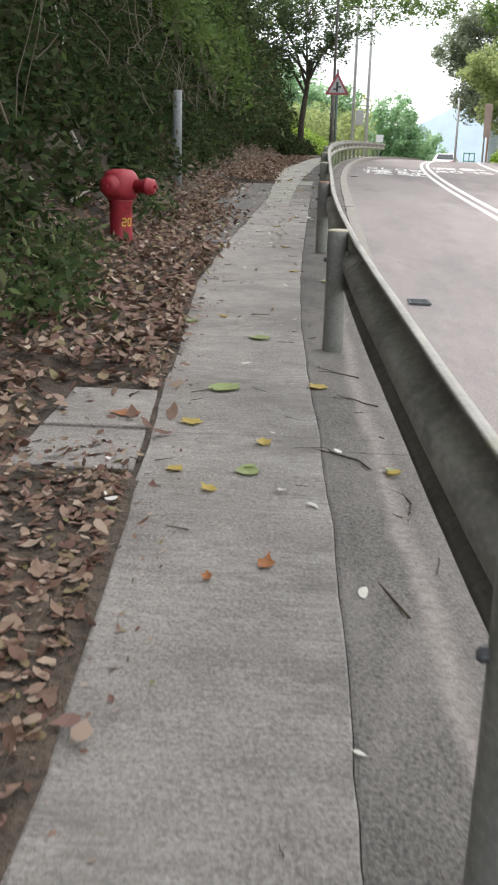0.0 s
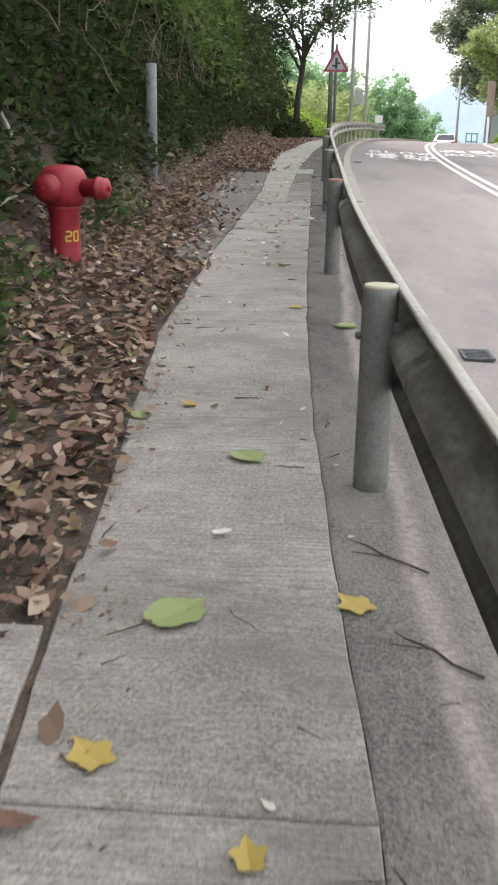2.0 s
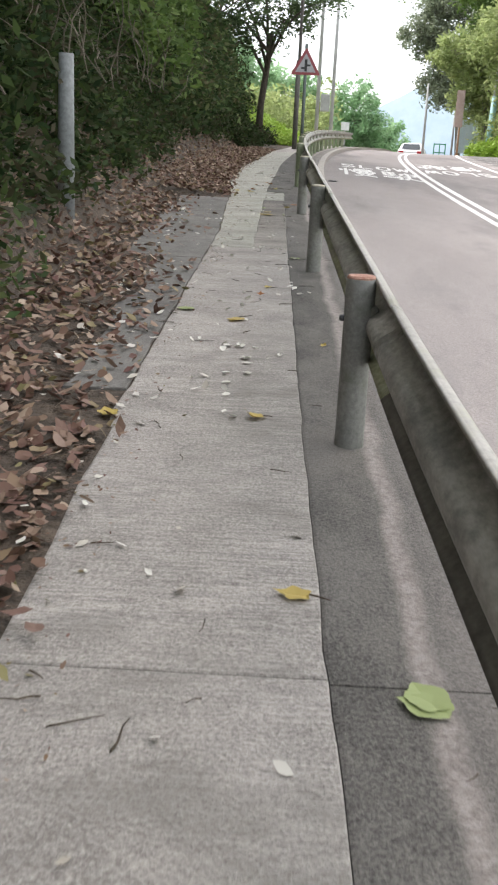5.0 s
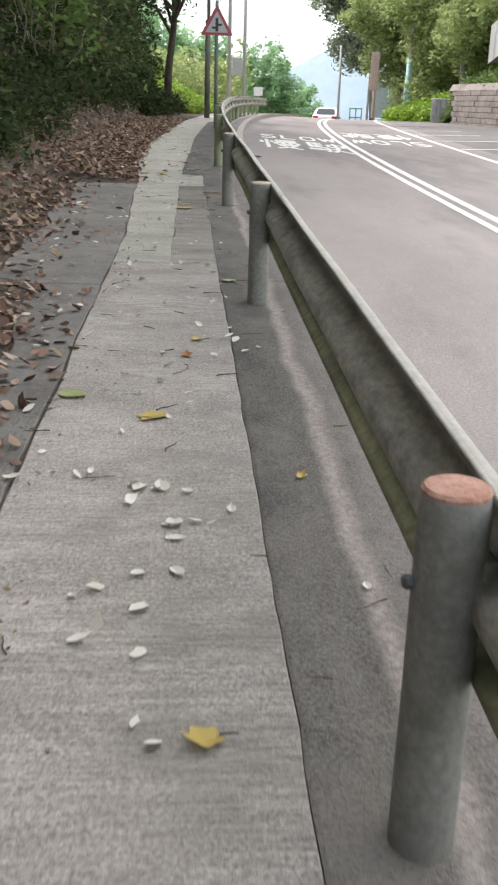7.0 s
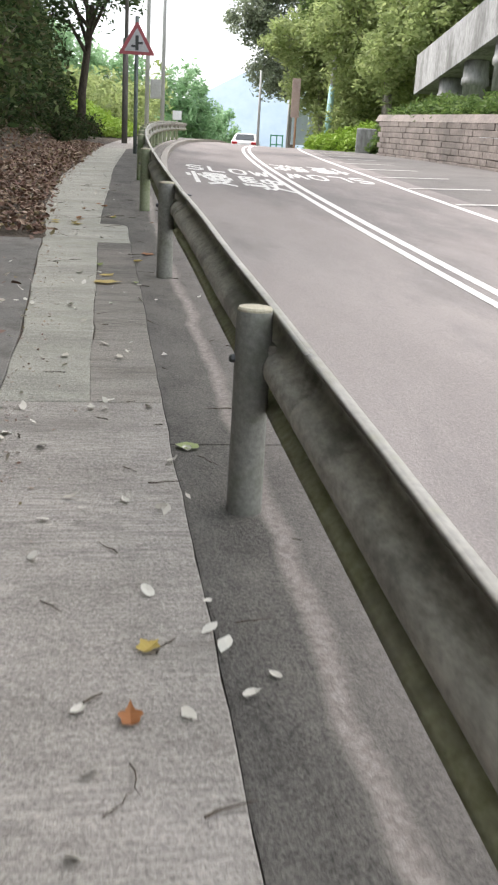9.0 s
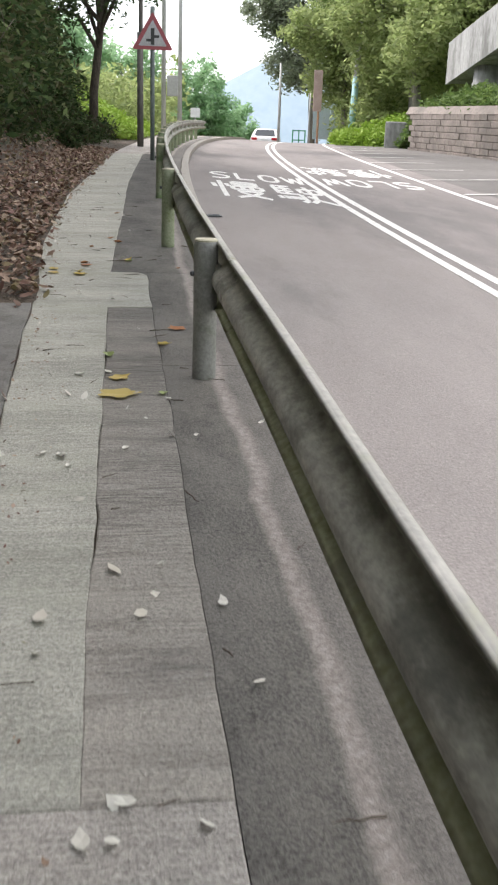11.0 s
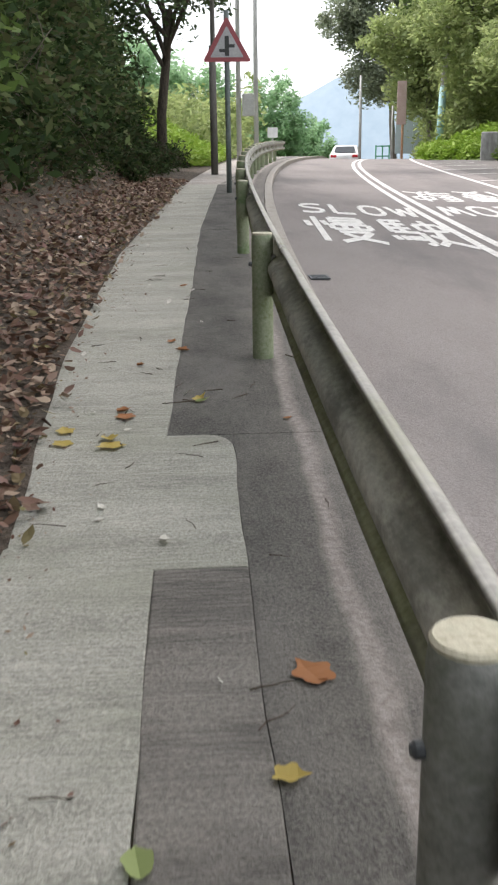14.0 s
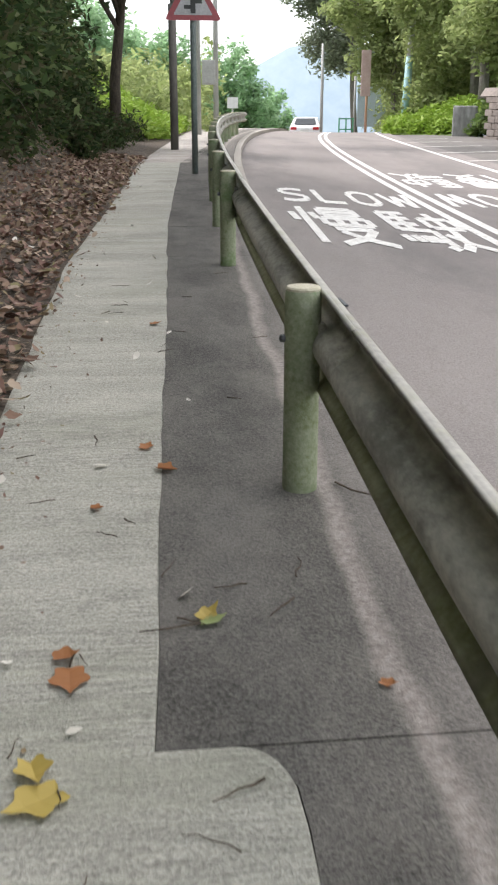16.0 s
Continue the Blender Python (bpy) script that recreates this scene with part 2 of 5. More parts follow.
M_ORANGE = surface("orange_post", (0.35, 0.2, 0.12), (0.5, 0.3, 0.2), 0.8, 3, 30, 0.1)
M_TEAL = surface("teal_paint", (0.22, 0.4, 0.42), (0.36, 0.55, 0.56), 0.6, 2, 30, 0.05, stretch=(1, 1, 0.3))
M_BLUEW = surface("pale_blue_hoarding", (0.42, 0.52, 0.6), (0.62, 0.7, 0.76), 0.6, 1, 20, 0.05)
M_GREENP = surface("green_paint", (0.04, 0.2, 0.1), (0.08, 0.3, 0.16), 0.6, 4, 30, 0.05)
# the blue-grey of distant haze is put into the hills' own colour
M_HILL = surface("haze_tinted_hill", (0.2, 0.26, 0.31), (0.25, 0.31, 0.36), 1.0, 0.01, 0.05, 0.0)
M_TWIG = surface("dead_twig", (0.035, 0.028, 0.02), (0.12, 0.09, 0.065), 0.95, 12, 90, 0.4)
M_VINE = surface("dry_vine_bark", (0.06, 0.05, 0.037), (0.2, 0.17, 0.13), 0.95, 6, 60, 0.4)
M_TWIGP = surface("bleached_stick", (0.3, 0.28, 0.24), (0.5, 0.47, 0.42), 0.9, 12, 90, 0.3)
M_CAR = surface("white_car_paint", (0.7, 0.7, 0.71), (0.78, 0.78, 0.79), 0.25, 1, 10, 0.0)
M_GLASS = surface("dark_car_glass", (0.02, 0.025, 0.03), (0.03, 0.035, 0.04), 0.08, 1, 10, 0.0)
M_TYRE = surface("tyre_rubber", (0.02, 0.02, 0.02), (0.035, 0.035, 0.035), 0.8, 9, 60, 0.1)
M_LAMP = surface("tail_lamp_red", (0.4, 0.02, 0.03), (0.5, 0.03, 0.04), 0.2, 5, 40, 0.0)
L_LITTER = leafage("dry_leaf_litter", [(0.08, 0.045, 0.034), (0.19, 0.115, 0.08), (0.13, 0.068, 0.052), (0.3, 0.215, 0.155), (0.17, 0.09, 0.078), (0.42, 0.33, 0.25), (0.24, 0.155, 0.108), (0.21, 0.19, 0.085)], 0.7, 0.1)
L_PALE = leafage("bleached_leaf", [(0.55, 0.52, 0.46), (0.7, 0.68, 0.62), (0.45, 0.4, 0.33)], 0.7, 0.1)
L_GREEN = leafage("green_leaf", [(0.28, 0.34, 0.13), (0.36, 0.4, 0.19)], 0.5, 0.15)
L_YELLOW = leafage("yellow_leaf", [(0.5, 0.36, 0.09), (0.42, 0.36, 0.12)], 0.5, 0.15)
L_BROWN = leafage("brown_leaf", [(0.3, 0.12, 0.05), (0.42, 0.2, 0.07)], 0.6, 0.1)
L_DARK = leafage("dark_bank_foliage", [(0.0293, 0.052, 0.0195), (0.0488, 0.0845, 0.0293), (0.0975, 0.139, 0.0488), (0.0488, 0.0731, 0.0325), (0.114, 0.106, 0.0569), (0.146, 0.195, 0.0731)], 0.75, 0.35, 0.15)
# bank ivy: darker copy of L_DARK, the bank's shade put into its colours
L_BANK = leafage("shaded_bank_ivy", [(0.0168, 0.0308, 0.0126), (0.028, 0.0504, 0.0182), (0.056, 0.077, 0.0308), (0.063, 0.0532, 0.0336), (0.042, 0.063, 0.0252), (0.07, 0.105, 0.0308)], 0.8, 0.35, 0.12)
# darker than L_MID: the shade of backlit leaves is put into the colour
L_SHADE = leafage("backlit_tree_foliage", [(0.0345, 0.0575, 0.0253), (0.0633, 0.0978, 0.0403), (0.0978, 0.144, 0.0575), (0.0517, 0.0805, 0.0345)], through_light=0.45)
L_GUM = leafage("grey_green_gum_foliage", [(0.17, 0.2, 0.13), (0.25, 0.28, 0.2), (0.3, 0.34, 0.22), (0.14, 0.16, 0.12)], through_light=0.5)
L_MID = leafage("tree_foliage", [(0.07, 0.12, 0.035), (0.12, 0.19, 0.05), (0.17, 0.24, 0.07), (0.09, 0.15, 0.045)], through_light=0.5)
# olive leaves, lightened so that haze is part of their colour
L_OLIVE = leafage("olive_tree_foliage", [(0.2, 0.25, 0.1), (0.3, 0.37, 0.14), (0.38, 0.43, 0.19), (0.25, 0.31, 0.13)], through_light=0.6)
L_LIME = leafage("bright_grass", [(0.16, 0.27, 0.03), (0.24, 0.36, 0.05), (0.2, 0.31, 0.04), (0.3, 0.4, 0.08)])
# distance haze is mixed into these pale leaf colours
L_FAR = leafage("haze_tinted_far_foliage", [(0.24, 0.39, 0.21), (0.32, 0.48, 0.26), (0.28, 0.43, 0.25), (0.38, 0.52, 0.32)], through_light=0.6)


# ---- mesh helpers ----
def mesh_of(name, verts, faces, material, smooth=False):
    me = bpy.data.meshes.new(name)
    me.from_pydata([tuple(v) for v in verts], [], faces)
    me.materials.append(material)
    if smooth:
        me.polygons.foreach_set("use_smooth", [True] * len(me.polygons))
    me.update()
    return me


def part(name, bm, material, parent=None, label="", smooth=False):
    me = bpy.data.meshes.new(name)
    bm.to_mesh(me)
    bm.free()
    me.materials.append(material)
    if smooth:
        me.polygons.foreach_set("use_smooth", [True] * len(me.polygons))
    ob = new(name, me)
    ob.parent = parent
    if label:
        tagged(ob, label)
    return ob


def solid(name, verts, faces, material, parent=None, label="", smooth=False):
    ob = new(name, mesh_of(name, verts, faces, material, smooth))
    ob.parent = parent
    if label:
        tagged(ob, label)
    return ob


def thing(name, at, label, category, group="", kind="", turn=0):
    ob = new(name)
    ob.matrix_basis = pose(*at, 0, 0, turn)
    return tagged(ob, label, category, group, kind)


def box(bm, size, at=(0, 0, 0), bevel=0.0, turn=None):
    r = bmesh.ops.create_cube(bm, size=1)
    vs = r["verts"]
    bmesh.ops.scale(bm, vec=size, verts=vs)
    if bevel:
        es = list({e for v in vs for e in v.link_edges})
        vs = bmesh.ops.bevel(bm, geom=es, offset=bevel, segments=2, affect="EDGES", profile=0.5)["verts"]
        vs = list({v for v in vs})
    if turn:
        bmesh.ops.rotate(bm, cent=(0, 0, 0), matrix=turn.to_3x3(), verts=vs)
    bmesh.ops.translate(bm, vec=at, verts=vs)
    return bm


def lathe(profile, segs=20, cap=True):
    """A turned body from (radius, z) pairs."""
    bm = bmesh.new()
    rings = []
    for r, z in profile:
        rings.append([bm.verts.new((r * math.cos(2 * math.pi * i / segs), r * math.sin(2 * math.pi * i / segs), z)) for i in range(segs)])
    for a, b in zip(rings, rings[1:]):
        for i in range(segs):
            bm.faces.new((a[i], a[(i + 1) % segs], b[(i + 1) % segs], b[i]))
    if cap:
        bm.faces.new(rings[0][::-1])
        bm.faces.new(rings[-1])
    return bm


def tube_data(points, radii, segs=8):
    """Vertices and faces of a tapered tube along points."""
    vs, fs = [], []
    n = len(points)
    for k, p in enumerate(points):
        p = Vector(p)
        d = Vector(points[min(k + 1, n - 1)]) - Vector(points[max(k - 1, 0)])
        d = d.normalized() if d.length else Vector((0, 0, 1))
        a = d.cross(Vector((0.3, 1, 0.1))).normalized()
        b = d.cross(a)
        for i in range(segs):
            w = 2 * math.pi * i / segs
            vs.append(p + (a * math.cos(w) + b * math.sin(w)) * radii[k])
    for k in range(n - 1):
        for i in range(segs):
            j = (i + 1) % segs
            fs.append((k * segs + i, k * segs + j, (k + 1) * segs + j, (k + 1) * segs + i))
    fs.append(tuple(range(segs))[::-1])
    fs.append(tuple(range((n - 1) * segs, n * segs)))
    return vs, fs


def join_data(pieces):
    vs, fs = [], []
    for v, f in pieces:
        o = len(vs)
        vs.extend(v)
        fs.extend(tuple(i + o for i in q) for q in f)
    return vs, fs


# ---- the lie of the land ----
def rise(y):
    """Height of the footway along the rail: a steady climb that rounds over a crest."""
    if y < 14:
        return 0.05 * y
    if y < 64:
        return 0.05 * y - 0.0005 * (y - 14) ** 2
    return 1.95 - 0.004 * (y - 64) ** 2 if y < 84 else 0.35 - 0.16 * (y - 84)


def bend(y):
    """How far the road has swung to the right."""
    if y < 8:
        return 0.0047 * (8 - max(y, -4)) ** 2 + 0.11 * max(0, -4 - y)
    if y < 16:
        return 0.0
    return 0.0025 * (y - 16) ** 2 if y < 60 else 4.84 + 0.22 * (y - 60)


def road_z(x, y):
    u = x - bend(y)
    return rise(y) - 0.11 - 0.035 * min(max(u - 0.5, 0), 2.2)


def foot_edge(y):
    """The footway's ragged far edge."""
    ks = ((-8, -0.5), (0.3, -0.56), (2.4, -0.71), (4.8, -0.9), (6, -1.0), (9, -1.0), (14, -0.9), (17.6, -0.97), (20, -1.08), (24, -1.05), (28, -0.8), (34, -0.5), (60, 2.0), (90, 10))
    for (a, p), (b, q) in zip(ks, ks[1:]):
        if y <= b:
            return p + (q - p) * (y - a) / (b - a) + 0.012 * noise.noise((0.1, y * 2.2, 7.4)) + 0.007 * noise.noise((0.4, y * 8.0, 5.4))
    return 10


def bank_z(x, y):
    """Ground beside the footway: litter verge, then a steep bank."""
    d = foot_edge(y) - x
    fade = 1 if y < 35 else max(0.12, 1 - (y - 35) / 7)
    n = noise.noise((x * 0.9, y * 0.6, 0)) * 0.12 + noise.noise((x * 0.3, y * 0.25, 4)) * 0.25
    flat = 0.5 if 1.9 < y < 3.3 else 0.45 if 8 < y < 12.4 else 0.72 if 12.4 <= y < 17.7 else 0
    h = 0.09 * max(0, min(d, 0.9) - flat) - (0.012 if flat and d < flat + 0.05 else -0.01) + max(0, d - 0.9) * 0.6
    if d > 1.05:
        h += (min(d, 3.2) - 1.05) * 1.1 * fade
    if d > 3.2:
        h += (min(d, 14) - 3.2) * 0.15 * fade
    if d > 0.6:
        h += n * min(1, max(0, d - 0.8)) * 1.2
    if y > 35:
        h = h * (0.45 + 0.55 * fade)
    return rise(y) + h


def sheet(name, xs, ys, zfun, material, label="", category="", kind="structure", smooth=True):
    vs = [(fx, y, zfun(fx, y)) for y in ys for fx in xs(y)]
    w = len(xs(ys[0]))
    fs = [(j * w + i, j * w + i + 1, (j + 1) * w + i + 1, (j + 1) * w + i) for j in range(len(ys) - 1) for i in range(w - 1)]
    return tagged(solid(name, vs, fs, material, smooth=smooth), label, category, "", kind)


def steps(a, b, n):
    return [a + (b - a) * i / n for i in range(n + 1)]


# one ground sheet to the horizon, sunk below everything built on it
def ground_z(x, y):
    far = math.hypot(x, y - 20)
    z = rise(min(max(y, -60), 260)) - 0.6
    if far > 150:
        z -= 0.02 * min(far - 150, 400)
    return z


gy = [-1500, -600, -200, -80, -40] + steps(-30, 130, 80) + [150, 190, 260, 400, 900, 2500]
gx = [-2500, -700, -250, -90, -40] + steps(-30, 40, 35) + [60, 110, 250, 700, 2500]
sheet("ground", lambda y: gx, gy, ground_z, M_GRASSY, "rough grassy ground reaching the horizon", "ground")

ROAD_U = [0.44, 0.9, 1.6, 2.65, 3.6, 4.6, 5.6]
sheet("road", lambda y: [bend(y) + u for u in ROAD_U], steps(-20, 150, 170), road_z, M_ROAD, "worn grey asphalt two-lane road climbing to a crest", "road")
sheet("parking_lay_by", lambda y: [bend(y) + 5.6 + (11.9 - bend(y) - 5.6) * k / 5 for k in range(6)], steps(-20, 56, 76), lambda x, y: road_z(x, y) + 0.0, M_LAYBY, "dark asphalt parking lay-by beside the road", "lay-by")

# verge and bank
sheet("leafy_verge", lambda y: [foot_edge(y) - e for e in (-0.02, 0.08, 0.18, 0.3, 0.42, 0.5, 0.6, 0.75, 0.9, 1.05, 1.2)],
      steps(-14, 60, 300), bank_z, M_MULCH, "brown leaf-mould verge beside the footway", "verge")
sheet("earth_bank", lambda y: [foot_edge(y) - e for e in (1.2, 1.4, 1.65, 1.9, 2.2, 2.6, 3.2, 4, 5, 6.5, 8, 10, 14, 20)],
      steps(-14, 75, 250), bank_z, M_SOIL, "dark earth bank rising steeply from the footway", "bank")


# ---- footway pieces ----
def slab(x0, x1, y0, y1, material, parent, name="slab", top=0.0, thick=0.12, gap=0.002, extra=()):
    """One cast slab, following the slope, with eased edges; x0, x1 are numbers or functions of y."""
    fa = x0 if callable(x0) else (lambda y: x0)
    fb = x1 if callable(x1) else (lambda y: x1)
    n = max(2, int((y1 - y0) / 0.12))
    e = 0.005
    gy2 = gap * 1.5
    rows = [y0 + gy2, y0 + gy2 + e] + steps(y0 + gy2 + e, y1 - gy2 - e, n)[1:-1] + [y1 - gy2 - e, y1 - gy2]
    rows = sorted(rows + list(extra))
    vs, fs = [], []
    for k, y in enumerate(rows):
        end = k in (0, len(rows) - 1)
        wob = noise.noise((y * 2.3, x0 if not callable(x0) else 3.1, 0.5)) * 0.012
        a, b = fa(y) + gap + wob, fb(y) - gap
        z = rise(y) + top
        dz = -0.004 if end else 0.0
        vs += [(a, y, z - thick), (a, y, z - 0.004), (a + e, y, z + dz), (b - e, y, z + dz), (b, y, z - 0.004), (b, y, z - thick)]
    for k in range(len(rows) - 1):
        for i in range(5):
            fs.append((k * 6 + i, k * 6 + i + 1, (k + 1) * 6 + i + 1, (k + 1) * 6 + i))
    fs += [(5, 4, 3, 2, 1, 0), tuple(range(len(vs) - 6, len(vs)))]
    ob = solid(name, vs, fs, material, parent)
    across = ob.data.attributes.new("across", "FLOAT", "POINT")
    across.data.foreach_set("value", [v[0] - bend(v[1]) + 0.03 for v in vs])
    return ob


def joint_x(y):
    ks = ((-8, 0.12), (0.3, 0.07), (1.6, 0.03), (3.7, -0.09), (5, -0.16), (7, -0.205), (12, -0.22), (22, -0.22), (24, -0.18), (28, 0.0), (34, 0.35), (60, 4.2), (90, 13))
    for (a, p), (b, q) in zip(ks, ks[1:]):
        if y <= b:
            return p + (q - p) * (y - a) / (b - a) + 0.012 * noise.noise((0.3, y * 2.6, 1.4)) + 0.006 * noise.noise((0.7, y * 9.0, 2.4))
    return 13


def seam_x(y):
    """Edge of the renewed pale concrete."""
    ks = ((-8, -0.5), (14, -0.53), (17.5, -0.5), (18.7, -0.48), (20, -0.45), (22.3, -0.36), (26, -0.25), (34, 0.2), (60, 4.0), (90, 12.8))
    for (a, p), (b, q) in zip(ks, ks[1:]):
        if y <= b:
            return p + (q - p) * (y - a) / (b - a) + 0.01 * noise.noise((0.5, y * 3.0, 3.4)) + 0.006 * noise.noise((0.2, y * 10.0, 6.4))
    return 12.8


def kerb_x(y):
    return 0.3 + bend(y)


footway = thing("footway", (0, 0, 0), "grey concrete footway with cracked joints and scattered leaves", "footway", kind="structure")
tagged(sheet("footway_bed", lambda y: [foot_edge(y) - 0.15, joint_x(y), kerb_x(y) + 0.1], steps(-14, 90, 104), lambda x, y: rise(y) - 0.016, M_SOIL), "dark packed bed under the footway", "bed")
cuts = (-12, -8, -4.6, -1.2, 2.45, 6.38, 13.1)
for a, b in zip(cuts, cuts[1:]):
    slab(foot_edge, joint_x, a, b, M_PATH, footway, gap=0.0014)


def lobe_side(y):
    """Free side of the pale lobe, rounded at its far corner."""
    k = max(0.0, (y - 18.6) / 0.13)
    return joint_x(y) - 0.1 * (1 - math.sqrt(max(0.0, 1 - k * k)))


def pale_side(y):
    """The pale cast's side: the seam, and the lobe that reaches to the edging."""
    return lobe_side(y) if 17.53 < y < 18.73 else seam_x(y)


slab(foot_edge, pale_side, 13.1, 34, M_NEW, footway, gap=0.0004, extra=(17.5295, 17.5305, 18.62, 18.65, 18.68, 18.7, 18.715, 18.725, 18.7295, 18.7305))
slab(seam_x, joint_x, 13.1, 17.53, M_OLD, footway, gap=0.0008)
for a in range(34, 88, 6):
    slab(foot_edge, joint_x, a, a + 6, M_PATH, footway)


def edge_x(y):
    return seam_x(y) if y > 18.73 else lobe_side(y) if y > 18.5 else joint_x(y)


def edge_slab(y0, y1):
    """A strip of the edging, divided across so that its streak follows the rail."""
    fr = (0, 0.02, 0.2, 0.4, 0.5, 0.6, 0.7, 0.8, 0.98, 1)
    ys = steps(y0 + 0.003, y1 - 0.003, max(2, int((y1 - y0) / 0.12)))
    vs, fs = [], []
    for k, y in enumerate(ys):
        a, b = edge_x(max(y, y0 + 0.01) if y0 > 18 else y) + (0.001 if y0 < 12 else 0.0006), kerb_x(y) - 0.002
        for i, q in enumerate(fr):
            low = (0.003 if y0 < 12 else 0.001) if i in (0, len(fr) - 1) or k in (0, len(ys) - 1) else 0.0
            vs.append((a + (b - a) * q, y, rise(y) - low))
    w = len(fr)
    for k in range(len(ys) - 1):
        for i in range(w - 1):
            fs.append((k * w + i, k * w + i + 1, (k + 1) * w + i + 1, (k + 1) * w + i))
    n = len(vs)
    rim = [k * w for k in range(len(ys))] + [(len(ys) - 1) * w + i for i in range(1, w)] + [k * w + w - 1 for k in range(len(ys) - 2, -1, -1)] + list(range(w - 2, 0, -1))
    vs += [(vs[i][0], vs[i][1], vs[i][2] - 0.12) for i in rim]
    for q in range(len(rim)):
        p = (q + 1) % len(rim)
        fs.append((rim[p], rim[q], n + q, n + p))
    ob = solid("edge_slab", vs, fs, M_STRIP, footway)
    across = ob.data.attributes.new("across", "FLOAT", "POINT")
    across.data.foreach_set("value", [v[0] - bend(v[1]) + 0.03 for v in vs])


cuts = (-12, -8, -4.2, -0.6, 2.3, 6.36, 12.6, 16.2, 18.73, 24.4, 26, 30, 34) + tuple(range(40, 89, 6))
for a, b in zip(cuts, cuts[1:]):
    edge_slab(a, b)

# extra slab of concrete set into the verge, and the patched asphalt beside the footway
inset = thing("footway_inset", (0, 0, 0), "square grey concrete slabs set into the leafy verge", "paving", kind="structure")
slab(-1.18, lambda y: foot_edge(y) - 0.02, 2.5, 3.05, M_PATH, inset, top=0.004)
slab(-1.18, lambda y: foot_edge(y) - 0.02, 2.0, 2.46, M_PATH, inset, top=0.004)
patch = thing("footway_patch", (0, 0, 0), "dark asphalt patch beside the pale footway", "paving", kind="structure")
slab(lambda y: -1.6 + 0.1 * noise.noise((0, y * 1.4, 3)), lambda y: foot_edge(y) - 0.005, 12.4, 17.62, M_GRIT, patch, top=0.004)
slab(lambda y: -1.3 + 0.12 * noise.noise((0, y * 1.4, 5)), lambda y: foot_edge(y) - 0.005, 8.6, 12.4, M_GRIT, patch, top=0.002)

# kerb stones
kerb = thing("kerb", (0, 0, 0), "row of worn concrete kerb stones along the road", "kerb", kind="structure")
for k in range(-12, 80):
    slab(lambda y: kerb_x(y) + 0.002, lambda y: kerb_x(y) + 0.15, k, k + 1, M_PALE, kerb, "kerb_stone", top=0.004, thick=0.3, gap=0.004)


# ---- road markings ----
def stripe(name, path, width, y0, y1, material, parent=None, lift=0.004, n=None):
    n = n or max(2, int((y1 - y0) / 0.8))
    vs, fs = [], []
    for y in steps(y0, y1, n):
        c = path(y)
        for dx in (-width / 2, width / 2):
            vs.append((c + dx, y, road_z(c + dx, y) + lift))
    for k in range(n):
        fs.append((2 * k, 2 * k + 1, 2 * k + 3, 2 * k + 2))
    return solid(name, vs, fs, material, parent)


centre = thing("centre_line", (0, 0, 0), "double white centre line on the road", "road marking", kind="structure")
stripe("line", lambda y: bend(y) + 2.64, 0.11, -20, 120, M_PAINT, centre)
stripe("line", lambda y: bend(y) + 2.86, 0.11, -20, 120, M_PAINT, centre)
edge = thing("bay_edge_line", (0, 0, 0), "white line along the parking lay-by", "road marking", kind="structure")
stripe("line", lambda y: bend(y) + 5.05, 0.13, 0, 75, M_PAINT, edge)
bays = thing("bay_dividers", (0, 0, 0), "white lines dividing the parking bays", "road marking", kind="structure")
for k in range(14):
    y = 9 + 3.1 * k
    x0 = bend(y) + 5.15
    vs = [(x0 + a, y + b + 0.35 * a, road_z(x0 + a, y + b + 0.35 * a) + 0.012) for a, b in ((0, -0.06), (2.0, -0.06), (2.0, 0.06), (0, 0.06))]
    solid("line", vs, [(0, 1, 2, 3)], M_PAINT, bays)


def on_road(polys, to_world, name, parent, label=""):
    vs, fs = [], []
    for poly in polys:
        o = len(vs)
        for u, v in poly:
            x, y = to_world(u, v)
            vs.append((x, y, road_z(x, y) + 0.006))
        fs.append(tuple(range(o, len(vs))))
    return solid(name, vs, fs, M_PAINT, parent, label)


def stroke(points, w=0.09):
    """A brush stroke of width w along points in a unit box, as quads."""
    out = []
    for (a, b), (c, d) in zip(points, points[1:]):
        l = math.hypot(c - a, d - b) or 1
        nx, ny = -(d - b) / l * w / 2, (c - a) / l * w / 2
        out.append([(a + nx, b + ny), (a - nx, b - ny), (c - nx, d - ny), (c + nx, d + ny)])
    return out


LETTERS = {
    "S": [[(0.9, 0.9), (0.5, 0.97), (0.12, 0.85), (0.12, 0.62), (0.88, 0.42), (0.88, 0.15), (0.5, 0.03), (0.08, 0.1)]],
    "L": [[(0.15, 1), (0.15, 0.05), (0.9, 0.05)]],
    "O": [[(0.12, 0.2), (0.12, 0.8), (0.35, 0.97), (0.65, 0.97), (0.88, 0.8), (0.88, 0.2), (0.65, 0.03), (0.35, 0.03), (0.12, 0.2)]],
    "W": [[(0.05, 1), (0.27, 0.03), (0.5, 0.8), (0.73, 0.03), (0.95, 1)]],
}
